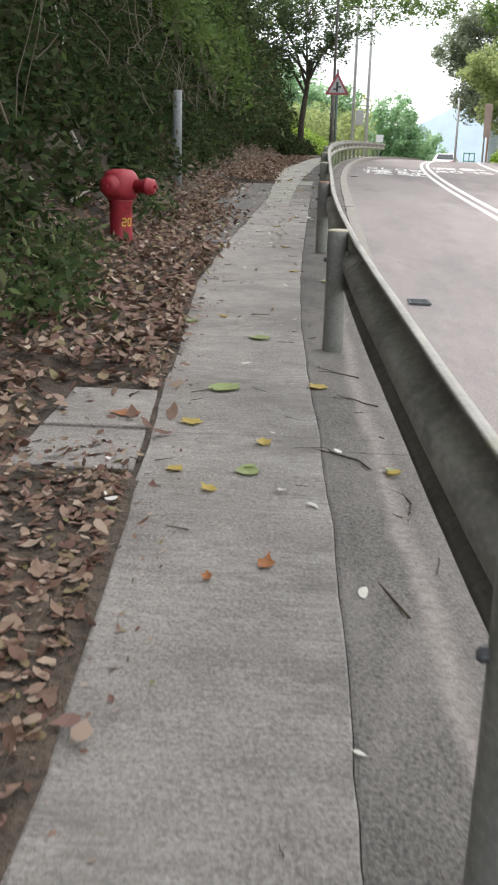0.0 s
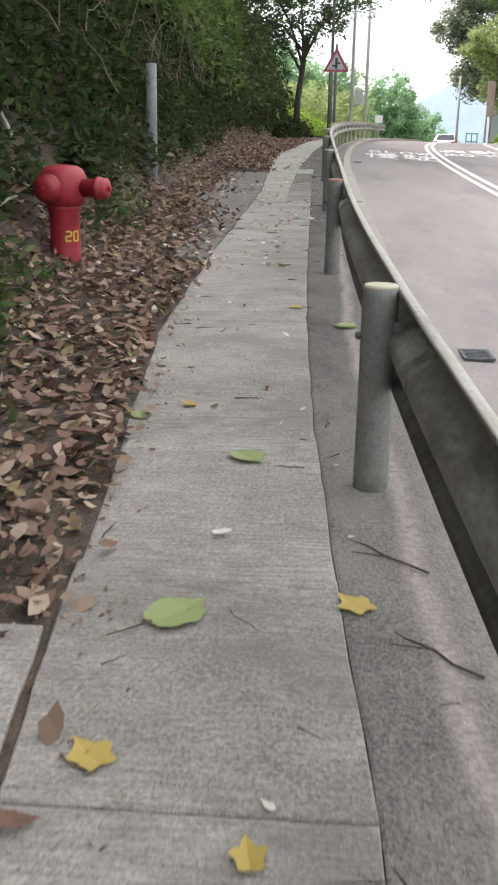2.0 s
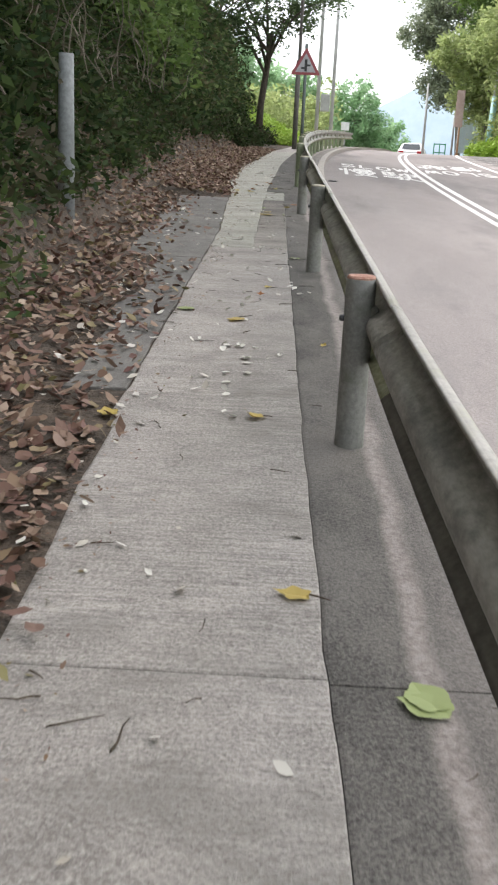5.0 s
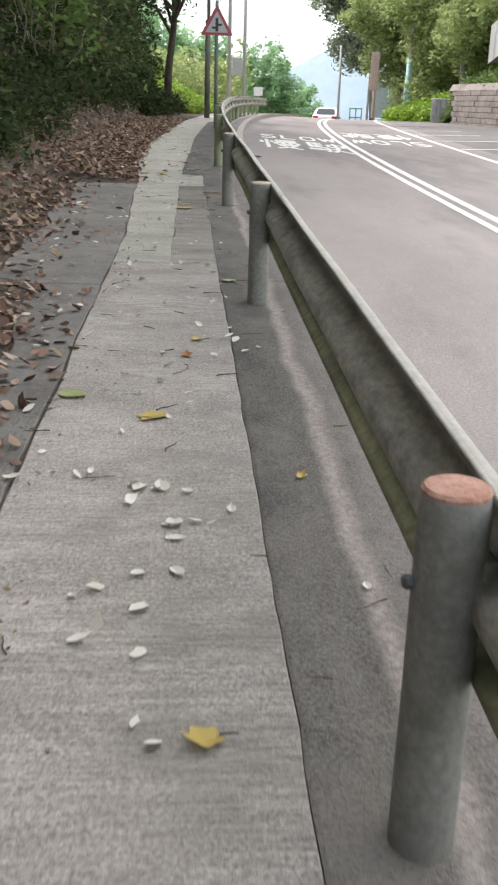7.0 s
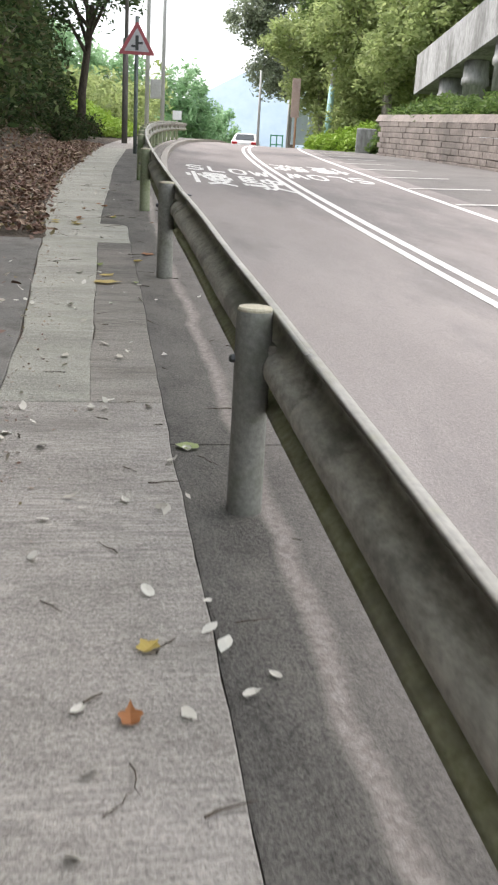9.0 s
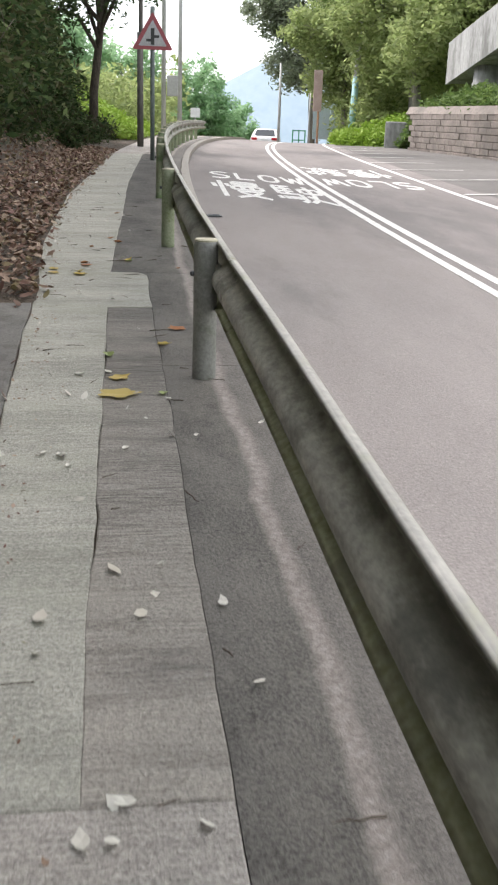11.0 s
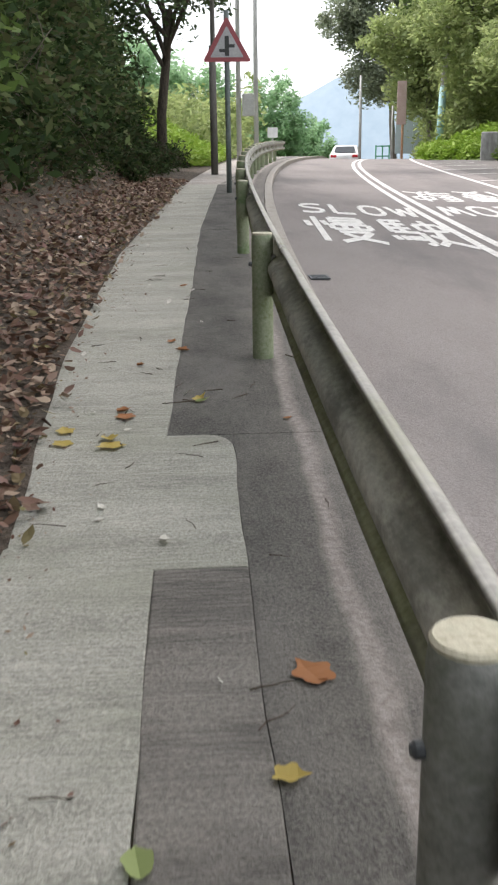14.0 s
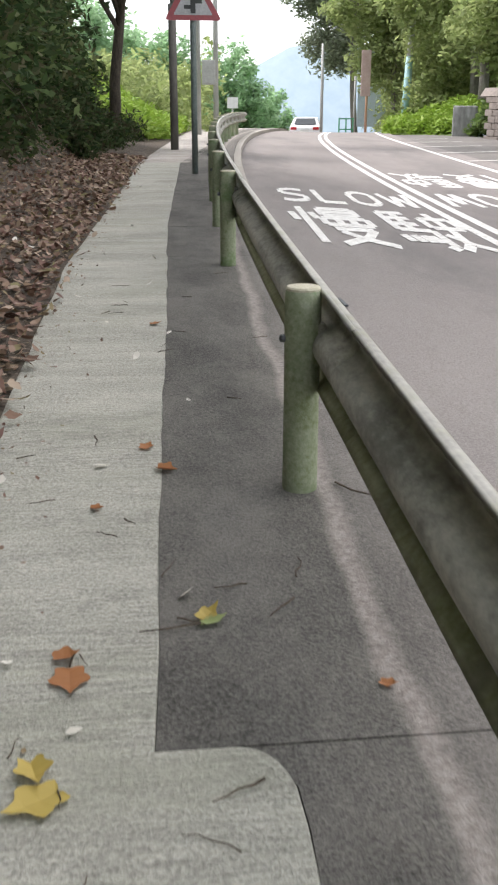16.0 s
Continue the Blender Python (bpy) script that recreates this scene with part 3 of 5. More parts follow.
MAN = [[(0.18, 1), (0.18, 0)], [(0.03, 0.8), (0.06, 0.55)], [(0.3, 0.82), (0.34, 0.62)],
       [(0.45, 0.97), (0.92, 0.97), (0.92, 0.75), (0.45, 0.75), (0.45, 0.97)], [(0.45, 0.86), (0.92, 0.86)],
       [(0.4, 0.66), (0.98, 0.66), (0.98, 0.47), (0.4, 0.47), (0.4, 0.66)], [(0.6, 0.66), (0.6, 0.47)], [(0.78, 0.66), (0.78, 0.47)],
       [(0.45, 0.36), (0.92, 0.36), (0.75, 0.17), (0.4, 0.0)], [(0.5, 0.3), (0.68, 0.14), (1.0, 0.0)]]
SAI = [[(0.1, 0.97), (0.1, 0.45)], [(0.1, 0.97), (0.45, 0.97)], [(0.1, 0.8), (0.43, 0.8)], [(0.1, 0.63), (0.43, 0.63)], [(0.1, 0.46), (0.5, 0.46), (0.48, 0.08), (0.38, 0.02)],
       [(0.28, 0.97), (0.28, 0.46)], [(0.04, 0.32), (0.07, 0.16)], [(0.16, 0.32), (0.19, 0.16)], [(0.27, 0.32), (0.3, 0.16)], [(0.37, 0.32), (0.4, 0.16)],
       [(0.58, 0.82), (0.96, 0.82), (0.96, 0.55), (0.58, 0.55), (0.58, 0.82)], [(0.77, 1), (0.77, 0.5), (0.68, 0.15), (0.55, 0.02)], [(0.6, 0.38), (0.75, 0.16), (1.0, 0.0)]]


def word(parent, x0, y0, width, height, glyphs, names, flip=False):
    n = len(glyphs)
    for i, (g, nm) in enumerate(zip(glyphs, names)):
        polys = []
        for s in g:
            polys += stroke(s, 0.2 if n == 4 else 0.1)

        def to_world(u, v, i=i):
            u = (i + 0.08 + u * 0.84) / n
            if flip:
                u, v = 1 - u, 1 - v
            y = y0 + v * height - 0.55 * (u - 0.5)
            return x0 + u * width + (bend(y) - bend(y0)), y
        on_road(polys, to_world, nm, parent)


slow = thing("slow_marking", (0, 0, 0), "white SLOW lettering with two Chinese characters on asphalt", "road marking", kind="structure")
word(slow, 1.22, 28.9, 1.8, 1.55, [LETTERS[c] for c in "SLOW"], ["letter"] * 4)
word(slow, 0.96, 25.55, 1.92, 2.75, [MAN, SAI], ["character"] * 2)
slow2 = thing("slow_marking", (0, 0, 0), "worn white SLOW lettering facing oncoming traffic", "road marking", kind="structure")
word(slow2, 3.35, 28.6, 1.8, 1.55, [LETTERS[c] for c in "SLOW"], ["letter"] * 4, True)
word(slow2, 3.5, 31.2, 1.85, 2.4, [MAN, SAI], ["character"] * 2, True)


# ---- guard rail ----
def rail_x(y):
    return bend(y) - 0.03


rail = thing("guard_rail", (0, 0, 0), "weathered grey steel W-beam guard rail on round posts", "guard rail")
PROFILE = ((0.05, 0.642), (0.07, 0.628), (0.092, 0.606), (0.104, 0.584), (0.102, 0.564), (0.085, 0.546), (0.058, 0.53), (0.036, 0.513), (0.026, 0.494), (0.024, 0.474), (0.03, 0.454), (0.048, 0.438), (0.074, 0.424), (0.09, 0.408), (0.093, 0.386))


def beam_strip(name, prof, y0, y1, material, label="", thick=0.006):
    ys = steps(y0, y1, max(2, int((y1 - y0) / 0.5)))
    vs, fs = [], []
    n = len(prof)
    for y in ys:
        z = rise(y)
        dent = noise.noise((0, y * 0.8, 2)) * 0.006
        for u, h in prof:
            vs.append((rail_x(y) + u + dent, y, z + h))
        for u, h in reversed(prof):
            vs.append((rail_x(y) + u + thick + dent, y, z + h + 0.001))
    m = 2 * n
    for k in range(len(ys) - 1):
        for i in range(m):
            j = (i + 1) % m
            fs.append((k * m + i, (k + 1) * m + i, (k + 1) * m + j, k * m + j))
    fs += [tuple(range(m)), tuple(range((len(ys) - 1) * m, len(ys) * m))[::-1]]
    return solid(name, vs, fs, material, rail, label, smooth=True)


for k in range(-3, 13):
    a, b = 4 * k - 0.5, 4 * k + 3.5
    beam_strip("beam", PROFILE, a, b + 0.12, M_STEEL)
    beam_strip("beam_lip", ((0.086, 0.64), (0.076, 0.649), (0.062, 0.652), (0.05, 0.646)), a, b, M_LIP, "worn pale top lip")
    beam_strip("beam_foot", ((0.093, 0.386), (0.082, 0.37), (0.06, 0.353), (0.044, 0.338)), a, b, M_MOSS if k > 1 else M_RAILSHADE, "mossy lower edge" if k > 1 else "shade-dark lower edge")

post_kinds = {}
for kind, body, cap in (("plain", M_POST, M_CAP), ("rusty", M_POST, M_RUST), ("mossy", M_POSTG, M_CAP)):
    me = bpy.data.meshes.new("post")
    bm = lathe([(0.058, -0.15), (0.057, 0.05), (0.056, 0.3), (0.057, 0.62), (0.054, 0.648), (0.05, 0.655)], 24)
    bm.to_mesh(me)
    bm.free()
    me.materials.append(body)
    me.polygons.foreach_set("use_smooth", [len(p.vertices) == 4 for p in me.polygons])
    mc = bpy.data.meshes.new("cap")
    bm = lathe([(0.053, 0.65), (0.0545, 0.656), (0.05, 0.662), (0.02, 0.664)], 24)
    bm.to_mesh(mc)
    bm.free()
    mc.materials.append(cap)
    post_kinds[kind] = (me, mc)
spacer_me = bpy.data.meshes.new("spacer")
bm = box(bmesh.new(), (0.03, 0.08, 0.12), (0.055, 0, 0.49), 0.008)
bm.to_mesh(spacer_me)
bm.free()
spacer_me.materials.append(M_STEEL)
bolt_me = bpy.data.meshes.new("bolt")
bm = lathe([(0.013, 0), (0.013, 0.012), (0.008, 0.018)], 8)
bmesh.ops.rotate(bm, cent=(0, 0, 0), matrix=Matrix.Rotation(radians(-90), 3, "Y"), verts=bm.verts)
bmesh.ops.translate(bm, vec=(-0.055, 0.0, 0.5), verts=bm.verts)
bm.to_mesh(bolt_me)
bm.free()
bolt_me.materials.append(M_IRON)
POST_Y = [4.0 * k for k in range(-3, 7)] + [26.0 + 2.0 * k for k in range(0, 12)]
for y in POST_Y:
    kind = "rusty" if y == 8 else ("mossy" if y >= 20 else "plain")
    me, mc = post_kinds[kind]
    post = new("post", me)
    post.parent = rail
    post.matrix_basis = pose(rail_x(y), y, rise(y), 0, 0, y * 37 % 360)
    cap = new("cap", mc)
    cap.parent = post
    if kind == "rusty":
        tagged(cap, "rusty orange post top")
    for data in (spacer_me, bolt_me):
        o = new(data.name.split(".")[0], data)
        o.parent = rail
        o.matrix_basis = pose(rail_x(y), y, rise(y))


# ---- hydrant ----
def hydrant(at, turn):
    h = thing("fire_hydrant", at, "red cast-iron pillar fire hydrant standing among dry leaves", "hydrant", turn=turn)
    part("pillar", lathe([(0.15, -0.1), (0.15, 0.02), (0.14, 0.035), (0.115, 0.05), (0.108, 0.07), (0.105, 0.25), (0.108, 0.42), (0.118, 0.44), (0.12, 0.47)], 24), M_RED, h, smooth=True)
    part("head", lathe([(0.12, 0.46), (0.15, 0.49), (0.165, 0.53), (0.168, 0.6), (0.162, 0.66), (0.14, 0.705), (0.1, 0.73), (0.04, 0.738)], 28), M_RED, h, smooth=True)
    for name, ang, y0, y1, r in (("outlet", -35, 0.1, 0.26, 0.062), ("outlet", -125, 0.1, 0.19, 0.075)):
        bm = lathe([(r, y0), (r, y1), (r * 1.28, y1 + 0.005), (r * 1.28, y1 + 0.03), (r * 1.12, y1 + 0.035), (r * 1.12, y1 + 0.075), (r * 0.5, y1 + 0.085)], 18)
        bmesh.ops.rotate(bm, cent=(0, 0, 0), matrix=Matrix.Rotation(radians(90), 3, "Y"), verts=bm.verts)
        bmesh.ops.rotate(bm, cent=(0, 0, 0), matrix=Matrix.Rotation(radians(ang), 3, "Z"), verts=bm.verts)
        bmesh.ops.translate(bm, vec=(0, 0, 0.585), verts=bm.verts)
        o = part(name, bm, M_RED, h, smooth=True)
        bm = lathe([(0.018, 0), (0.018, 0.03)], 5)
        bmesh.ops.rotate(bm, cent=(0, 0, 0), matrix=Matrix.Rotation(radians(90), 3, "Y"), verts=bm.verts)
        bmesh.ops.translate(bm, vec=(y1 + 0.08, 0, 0), verts=bm.verts)
        bmesh.ops.rotate(bm, cent=(0, 0, 0), matrix=Matrix.Rotation(radians(ang), 3, "Z"), verts=bm.verts)
        bmesh.ops.translate(bm, vec=(0, 0, 0.585), verts=bm.verts)
        part("nut", bm, M_RED, o)
    # stencilled number 20 on the pillar
    for cx, segs in ((-0.028, ((-1, 1, 1, 1), (1, 1, 1, 0), (1, 0, -1, 0), (-1, 0, -1, -1), (-1, -1, 1, -1))), (0.028, ((-1, 1, 1, 1), (1, 1, 1, -1), (1, -1, -1, -1), (-1, -1, -1, 1)))):
        vs, fs = [], []
        for a, b, c, d in segs:
            for q in stroke([(cx + a * 0.018, 0.26 + b * 0.032), (cx + c * 0.018, 0.26 + d * 0.032)], 0.012):
                o = len(vs)
                for u, v in q:
                    w = radians(-68) + u / 0.108
                    vs.append((0.111 * math.cos(w), 0.111 * math.sin(w), v))
                fs.append((o, o + 1, o + 2, o + 3))
        solid("numeral", vs, fs, M_YELLOW, h)
    return h


hydrant((-1.92, 7.75, bank_z(-1.92, 7.75) - 0.1), 20)


# ---- drain grates in the gutter ----
def grate(x, y, scale=1.0):
    g = thing("drain_grate", (x, y, road_z(x, y) + 0.004), "cast-iron slotted drain grate in the road gutter", "drain grate", "gutter grates")
    g.scale = (scale,) * 3
    bm = bmesh.new()
    for sx, sy, dx, dy in ((0.28, 0.03, 0, 0.2), (0.28, 0.03, 0, -0.2), (0.03, 0.37, 0.125, 0), (0.03, 0.37, -0.125, 0)):
        box(bm, (sx, sy, 0.02), (dx, dy, 0.004))
    part("frame", bm, M_IRON, g)
    # flat black plate under the bars, coloured as the darkness of the hole
    part("pit_shade", box(bmesh.new(), (0.22, 0.37, 0.004), (0, 0, -0.001)), M_BLACK, g)
    for k in range(6):
        part("bar", box(bmesh.new(), (0.22, 0.026, 0.016), (0, -0.155 + 0.062 * k, 0.006)), M_IRON, g)
    return g


grate(0.74, 6.2, 0.6)
grate(0.74, 23.2, 0.6)


# ---- posts, poles and signs ----
def pole(name, x, y, z, h, r, material, label, category, lean=(0, 0), top=0.8):
    p = thing(name, (x, y, z), label, category)
    v, f = tube_data([(0, 0, -0.4), (lean[0] * 0.5, lean[1] * 0.5, h * 0.5), (lean[0], lean[1], h)], [r, r * (1 + top) / 2, r * top], 14)
    solid("shaft", v, f, material, p, smooth=True)
    return p


p = pole("grey_post", -2.12, 12.6, bank_z(-2.12, 12.6) - 0.05, 1.25, 0.075, M_DULL, "plain grey pipe post at the foot of the bank", "post", (0.02, 0))

# warning sign
SX, SY = 0.32, 31.6
sign = thing("warning_sign", (SX, SY, rise(SY)), "triangular red-bordered warning sign on a slim grey pole", "road sign")
v, f = tube_data([(0, 0, -0.3), (0, 0, 1.4), (0, 0, 2.85)], [0.045, 0.045, 0.045], 12)
solid("pole", v, f, M_SIGNG, sign, smooth=True)


def tri(side, y, z0, depth, round_by=0.0):
    h = side * math.sqrt(3) / 2
    pts = [(-side / 2, z0), (side / 2, z0), (0, z0 + h)]
    bm = bmesh.new()
    a = [bm.verts.new((px, y, pz)) for px, pz in pts]
    b = [bm.verts.new((px, y + depth, pz)) for px, pz in pts]
    bm.faces.new(a)
    bm.faces.new(b[::-1])
    for i in range(3):
        j = (i + 1) % 3
        bm.faces.new((a[j], a[i], b[i], b[j]))
    if round_by:
        bmesh.ops.bevel(bm, geom=[e for e in bm.edges if abs(e.verts[0].co.y - e.verts[1].co.y) > depth * 0.5], offset=round_by, segments=3, affect="EDGES", profile=0.5)
    return bm


SZ = 2.07
plate = part("plate", tri(0.8, -0.062, SZ, 0.01, 0.05), M_SIGNR, sign)
part("panel", tri(0.55, -0.068, SZ + 0.068, 0.004, 0.02), M_SIGNF, plate)
bm = bmesh.new()
for sx, sz, dx, dz in ((0.07, 0.3, 0.0, 0.24), (0.1, 0.05, 0.075, 0.24), (0.1, 0.05, -0.075, 0.17)):
    box(bm, (sx, 0.004, sz), (dx, -0.071, SZ + dz))
part("symbol", bm, M_BLACK, plate, "dark pictogram on the white panel")

utility = pole("utility_pole", 0.25, 38.0, rise(38) - 0.1, 9.5, 0.06, M_POLED, "tall dark timber utility pole beside the footway", "utility pole", (0.05, 0), 0.75)
v, f = tube_data([(-0.0, 0, 0), (0.0, 0, 2.9)], [0.085, 0.08], 14)
solid("sleeve", v, f, M_POLED, utility, smooth=True)
p = pole("street_lamp", 2.2, 52, rise(52) - 0.1, 9.0, 0.1, M_POLE, "slender pale grey street lamp column", "street lamp", (0, 0), 0.6)
v, f = tube_data([(0, 0, 8.9), (0.5, 0, 9.2), (1.4, 0, 9.3)], [0.06, 0.05, 0.04], 8)
solid("arm", v, f, M_POLE, p)
part("lantern", box(bmesh.new(), (0.6, 0.2, 0.12), (1.6, 0, 9.27), 0.04), M_POLE, p)
p = pole("utility_pole", 1.35, 48, rise(48) - 0.1, 9.0, 0.09, M_POLE, "grey concrete utility pole with a small box", "utility pole", (0, 0), 0.7)
part("equipment_box", box(bmesh.new(), (0.4, 0.3, 0.7), (0.32, 0, 1.9), 0.03), M_POLE, p)
p = pole("small_sign", 3.15, 56, rise(56) - 0.1, 1.2, 0.04, M_POLE, "small white sign plate on a short post", "road sign")
part("plate", box(bmesh.new(), (0.42, 0.02, 0.4), (0, -0.05, 1.1), 0.008), M_SIGNW, p)


def cable(a, b, sag, r=0.015):
    pts = [Vector(a).lerp(Vector(b), t) - Vector((0, 0, sag * 4 * t * (1 - t))) for t in steps(0, 1, 14)]
    v, f = tube_data(pts, [r] * len(pts), 5)
    return tagged(solid("overhead_cable", v, f, M_BLACK), "thin black overhead cable strung between poles", "cable", "overhead cables")


cable((0.3, 38, rise(38) + 9.2), (1.35, 48, rise(48) + 8.7), 0.3)
cable((1.35, 48, rise(48) + 8.7), (16, 62, 9.5), 0.6)

# right-hand side of the road
p = pole("teal_pole", 12.7, 66, 1.9, 11, 0.16, M_POLE, "tall pole with pale teal painted base", "utility pole", (0.4, 0), 0.75)
v, f = tube_data([(0, 0, 0), (0.12, 0, 3.4)], [0.19, 0.18], 14)
solid("sleeve", v, f, M_TEAL, p, "teal painted lower sleeve", smooth=True)
p = pole("notice_board", 11.2, 68, 1.7, 4.0, 0.07, M_ORANGE, "faded pink board on a rusty orange post", "notice board")
part("board", box(bmesh.new(), (0.5, 0.06, 2.2), (-0.1, -0.1, 2.9), 0.02), M_PINK, p)
p = pole("pale_post", 9.6, 72, 1.7, 4.6, 0.09, M_POLE, "thin pale post beyond the crest", "post")
p = pole("pale_post", 11.9, 74, 1.8, 3.0, 0.08, M_POLE, "short pale post by a railing", "post")
rl = thing("green_railing", (9.75, 66, 1.55), "low green painted metal railing", "railing")
for dx in (-0.35, 0, 0.35):
    part("post", box(bmesh.new(), (0.06, 0.06, 1.0), (dx, 0, 0.4)), M_GREENP, rl)
for z in (0.35, 0.85):
    part("bar", box(bmesh.new(), (0.75, 0.05, 0.06), (0, 0, z)), M_GREENP, rl)
hoard = thing("hoarding", (17.5, 78, 2.2), "pale blue sheet-metal hoarding behind grass", "hoarding")
for k in range(5):
    part("panel", box(bmesh.new(), (1.15, 0.05, 2.4), (-4 + 1.18 * k, 0, 1.0 + 0.08 * (k % 2)), 0.01), M_BLUEW, hoard)


# ---- right-hand slope, wall and ramp ----
def right_z(x, y):
    e = 11.75 if y < 54 else 11.75 - 1.6 * min(1, (y - 54) / 6) + 0.3 * max(0, y - 60)
    d = x - e
    lift = 1.35 if y < 50 else 1.35 * max(0, 1 - (y - 50) / 3)
    z = rise(min(y, 64)) - 0.2 + lift + max(0, d) * (0.34 if y < 52 else 0.22) + noise.noise((x * 0.25, y * 0.25, 9)) * 0.35 * min(1, max(0, d))
    return z if d > -0.5 else rise(min(y, 64)) - 0.4


sheet("right_slope", lambda y: [(11.7 if y < 54 else 11.7 - 1.6 * min(1, (y - 54) / 6) + 0.3 * max(0, y - 60)) + d for d in (0, 0.6, 1.3, 2.2, 3.5, 5, 7, 9, 12, 16, 24, 40)],
      steps(-20, 110, 130), right_z, M_GRASSY, "overgrown slope rising behind the roadside wall", "slope")

wall = thing("roadside_wall", (0, 0, 0), "low stained stone block wall along the lay-by", "wall", kind="structure")
blk = bpy.data.meshes.new("block")
bm = box(bmesh.new(), (0.4, 0.69, 0.205), (0, 0, 0), 0.02)
bm.to_mesh(blk)
bm.free()
blk.materials.append(M_STONE)
rng = random.Random(5)
for row in range(7):
    y = 22.0 + (0.35 if row % 2 else 0)
    while y < 50.3:
        o = new("block", blk)
        o.parent = wall
        o.matrix_basis = pose(11.5 + rng.uniform(-0.015, 0.015), y, rise(y) - 0.3 + 0.1 + row * 0.213, rng.uniform(-0.5, 0.5) + 1.6, 0, 0)
        y += 0.7
solid("coping", *join_data([tube_data([(11.5, 21.5, rise(21.5) + 1.25), (11.5, 36, rise(36) + 1.25), (11.5, 50.9, rise(50.9) + 1.25)], [0.22, 0.22, 0.22], 4)]), M_STONE, wall)
stub = thing("wall_stub", (11.7, 53.6, rise(53.6) - 0.4), "short grey concrete wall end by the bushes", "wall", turn=-20)
part("body", box(bmesh.new(), (0.9, 0.4, 1.5), (0, 0, 0.55), 0.05), M_CONC, stub)

ramp = thing("concrete_ramp", (0, 0, 0), "raised streaked concrete ramp carried on stout round columns", "ramp")
A, B = Vector((13.6, 53, 4.4)), Vector((13.6, 30, 8.6))
d = B - A


def slab_between(a, b, x0, x1, z0, z1):
    vs = [(a.x + x, a.y, a.z + z) for x, z in ((x0, z0), (x1, z0), (x1, z1), (x0, z1))] + [(b.x + x, b.y, b.z + z) for x, z in ((x0, z0), (x1, z0), (x1, z1), (x0, z1))]
    return vs, [(0, 3, 2, 1), (4, 5, 6, 7), (0, 1, 5, 4), (1, 2, 6, 5), (2, 3, 7, 6), (3, 0, 4, 7)]


solid("deck", *slab_between(A, B, 0.1, 3.0, 0.0, 0.35), M_CONC, ramp)
for k in range(8):
    a, b = A + d * (k / 8), A + d * ((k + 0.995) / 8)
    solid("parapet_panel", *slab_between(a, b, -0.05, 0.12, -0.05, 1.6), M_CONC, ramp)
for y in (50.3, 47.6, 44.6, 41.4, 38.0, 34.5):
    z = A.z + d.z * (y - A.y) / d.y
    base = right_z(14.3, y) - 0.5
    bm = lathe([(0.46, 0), (0.46, z - base - 0.9), (0.54, z - base - 0.86), (0.54, z - base - 0.6), (0.5, z - base - 0.56), (0.5, z - base + 0.05)], 18)
    o = part("column", bm, M_CONC, ramp, smooth=True)
    o.matrix_basis = pose(14.3, y, base)


# ---- greenery ----
def leaf_cloud(centres, radii, per, size, seed, flat=0.0):
    """Arrays of quads scattered through small clumps."""
    g = np.random.default_rng(seed)
    c = np.repeat(np.asarray(centres, float), per, axis=0)
    r = np.repeat(np.asarray(radii, float), per)[:, None]
    n = len(c)
    v = g.normal(size=(n, 3))
    v /= np.linalg.norm(v, axis=1)[:, None]
    p = c + v * r * g.random((n, 1)) ** 0.45
    a = g.normal(size=(n, 3))
    a[:, 2] *= 0.6
    a /= np.linalg.norm(a, axis=1)[:, None]
    b = np.cross(a, g.normal(size=(n, 3)) + np.array([0, 0, flat]))
    b /= np.linalg.norm(b, axis=1)[:, None]
    s = size * g.uniform(0.6, 1.4, (n, 1))
    a, b = a * s, b * s * 0.45
    quad = np.stack([p - a, p + b * 0.9 - a * 0.1, p + a, p - b * 0.9 - a * 0.1], axis=1).reshape(-1, 3)
    return quad


def cloud_mesh(name, quads, material):
    n = len(quads) // 4
    me = bpy.data.meshes.new(name)
    me.vertices.add(4 * n)
    me.vertices.foreach_set("co", quads.astype(np.float32).ravel())
    me.loops.add(4 * n)
    me.loops.foreach_set("vertex_index", np.arange(4 * n, dtype=np.int32))
    me.polygons.add(n)
    me.polygons.foreach_set("loop_start", np.arange(0, 4 * n, 4, dtype=np.int32))
    me.update(calc_edges=True)
    me.materials.append(material)
    return me


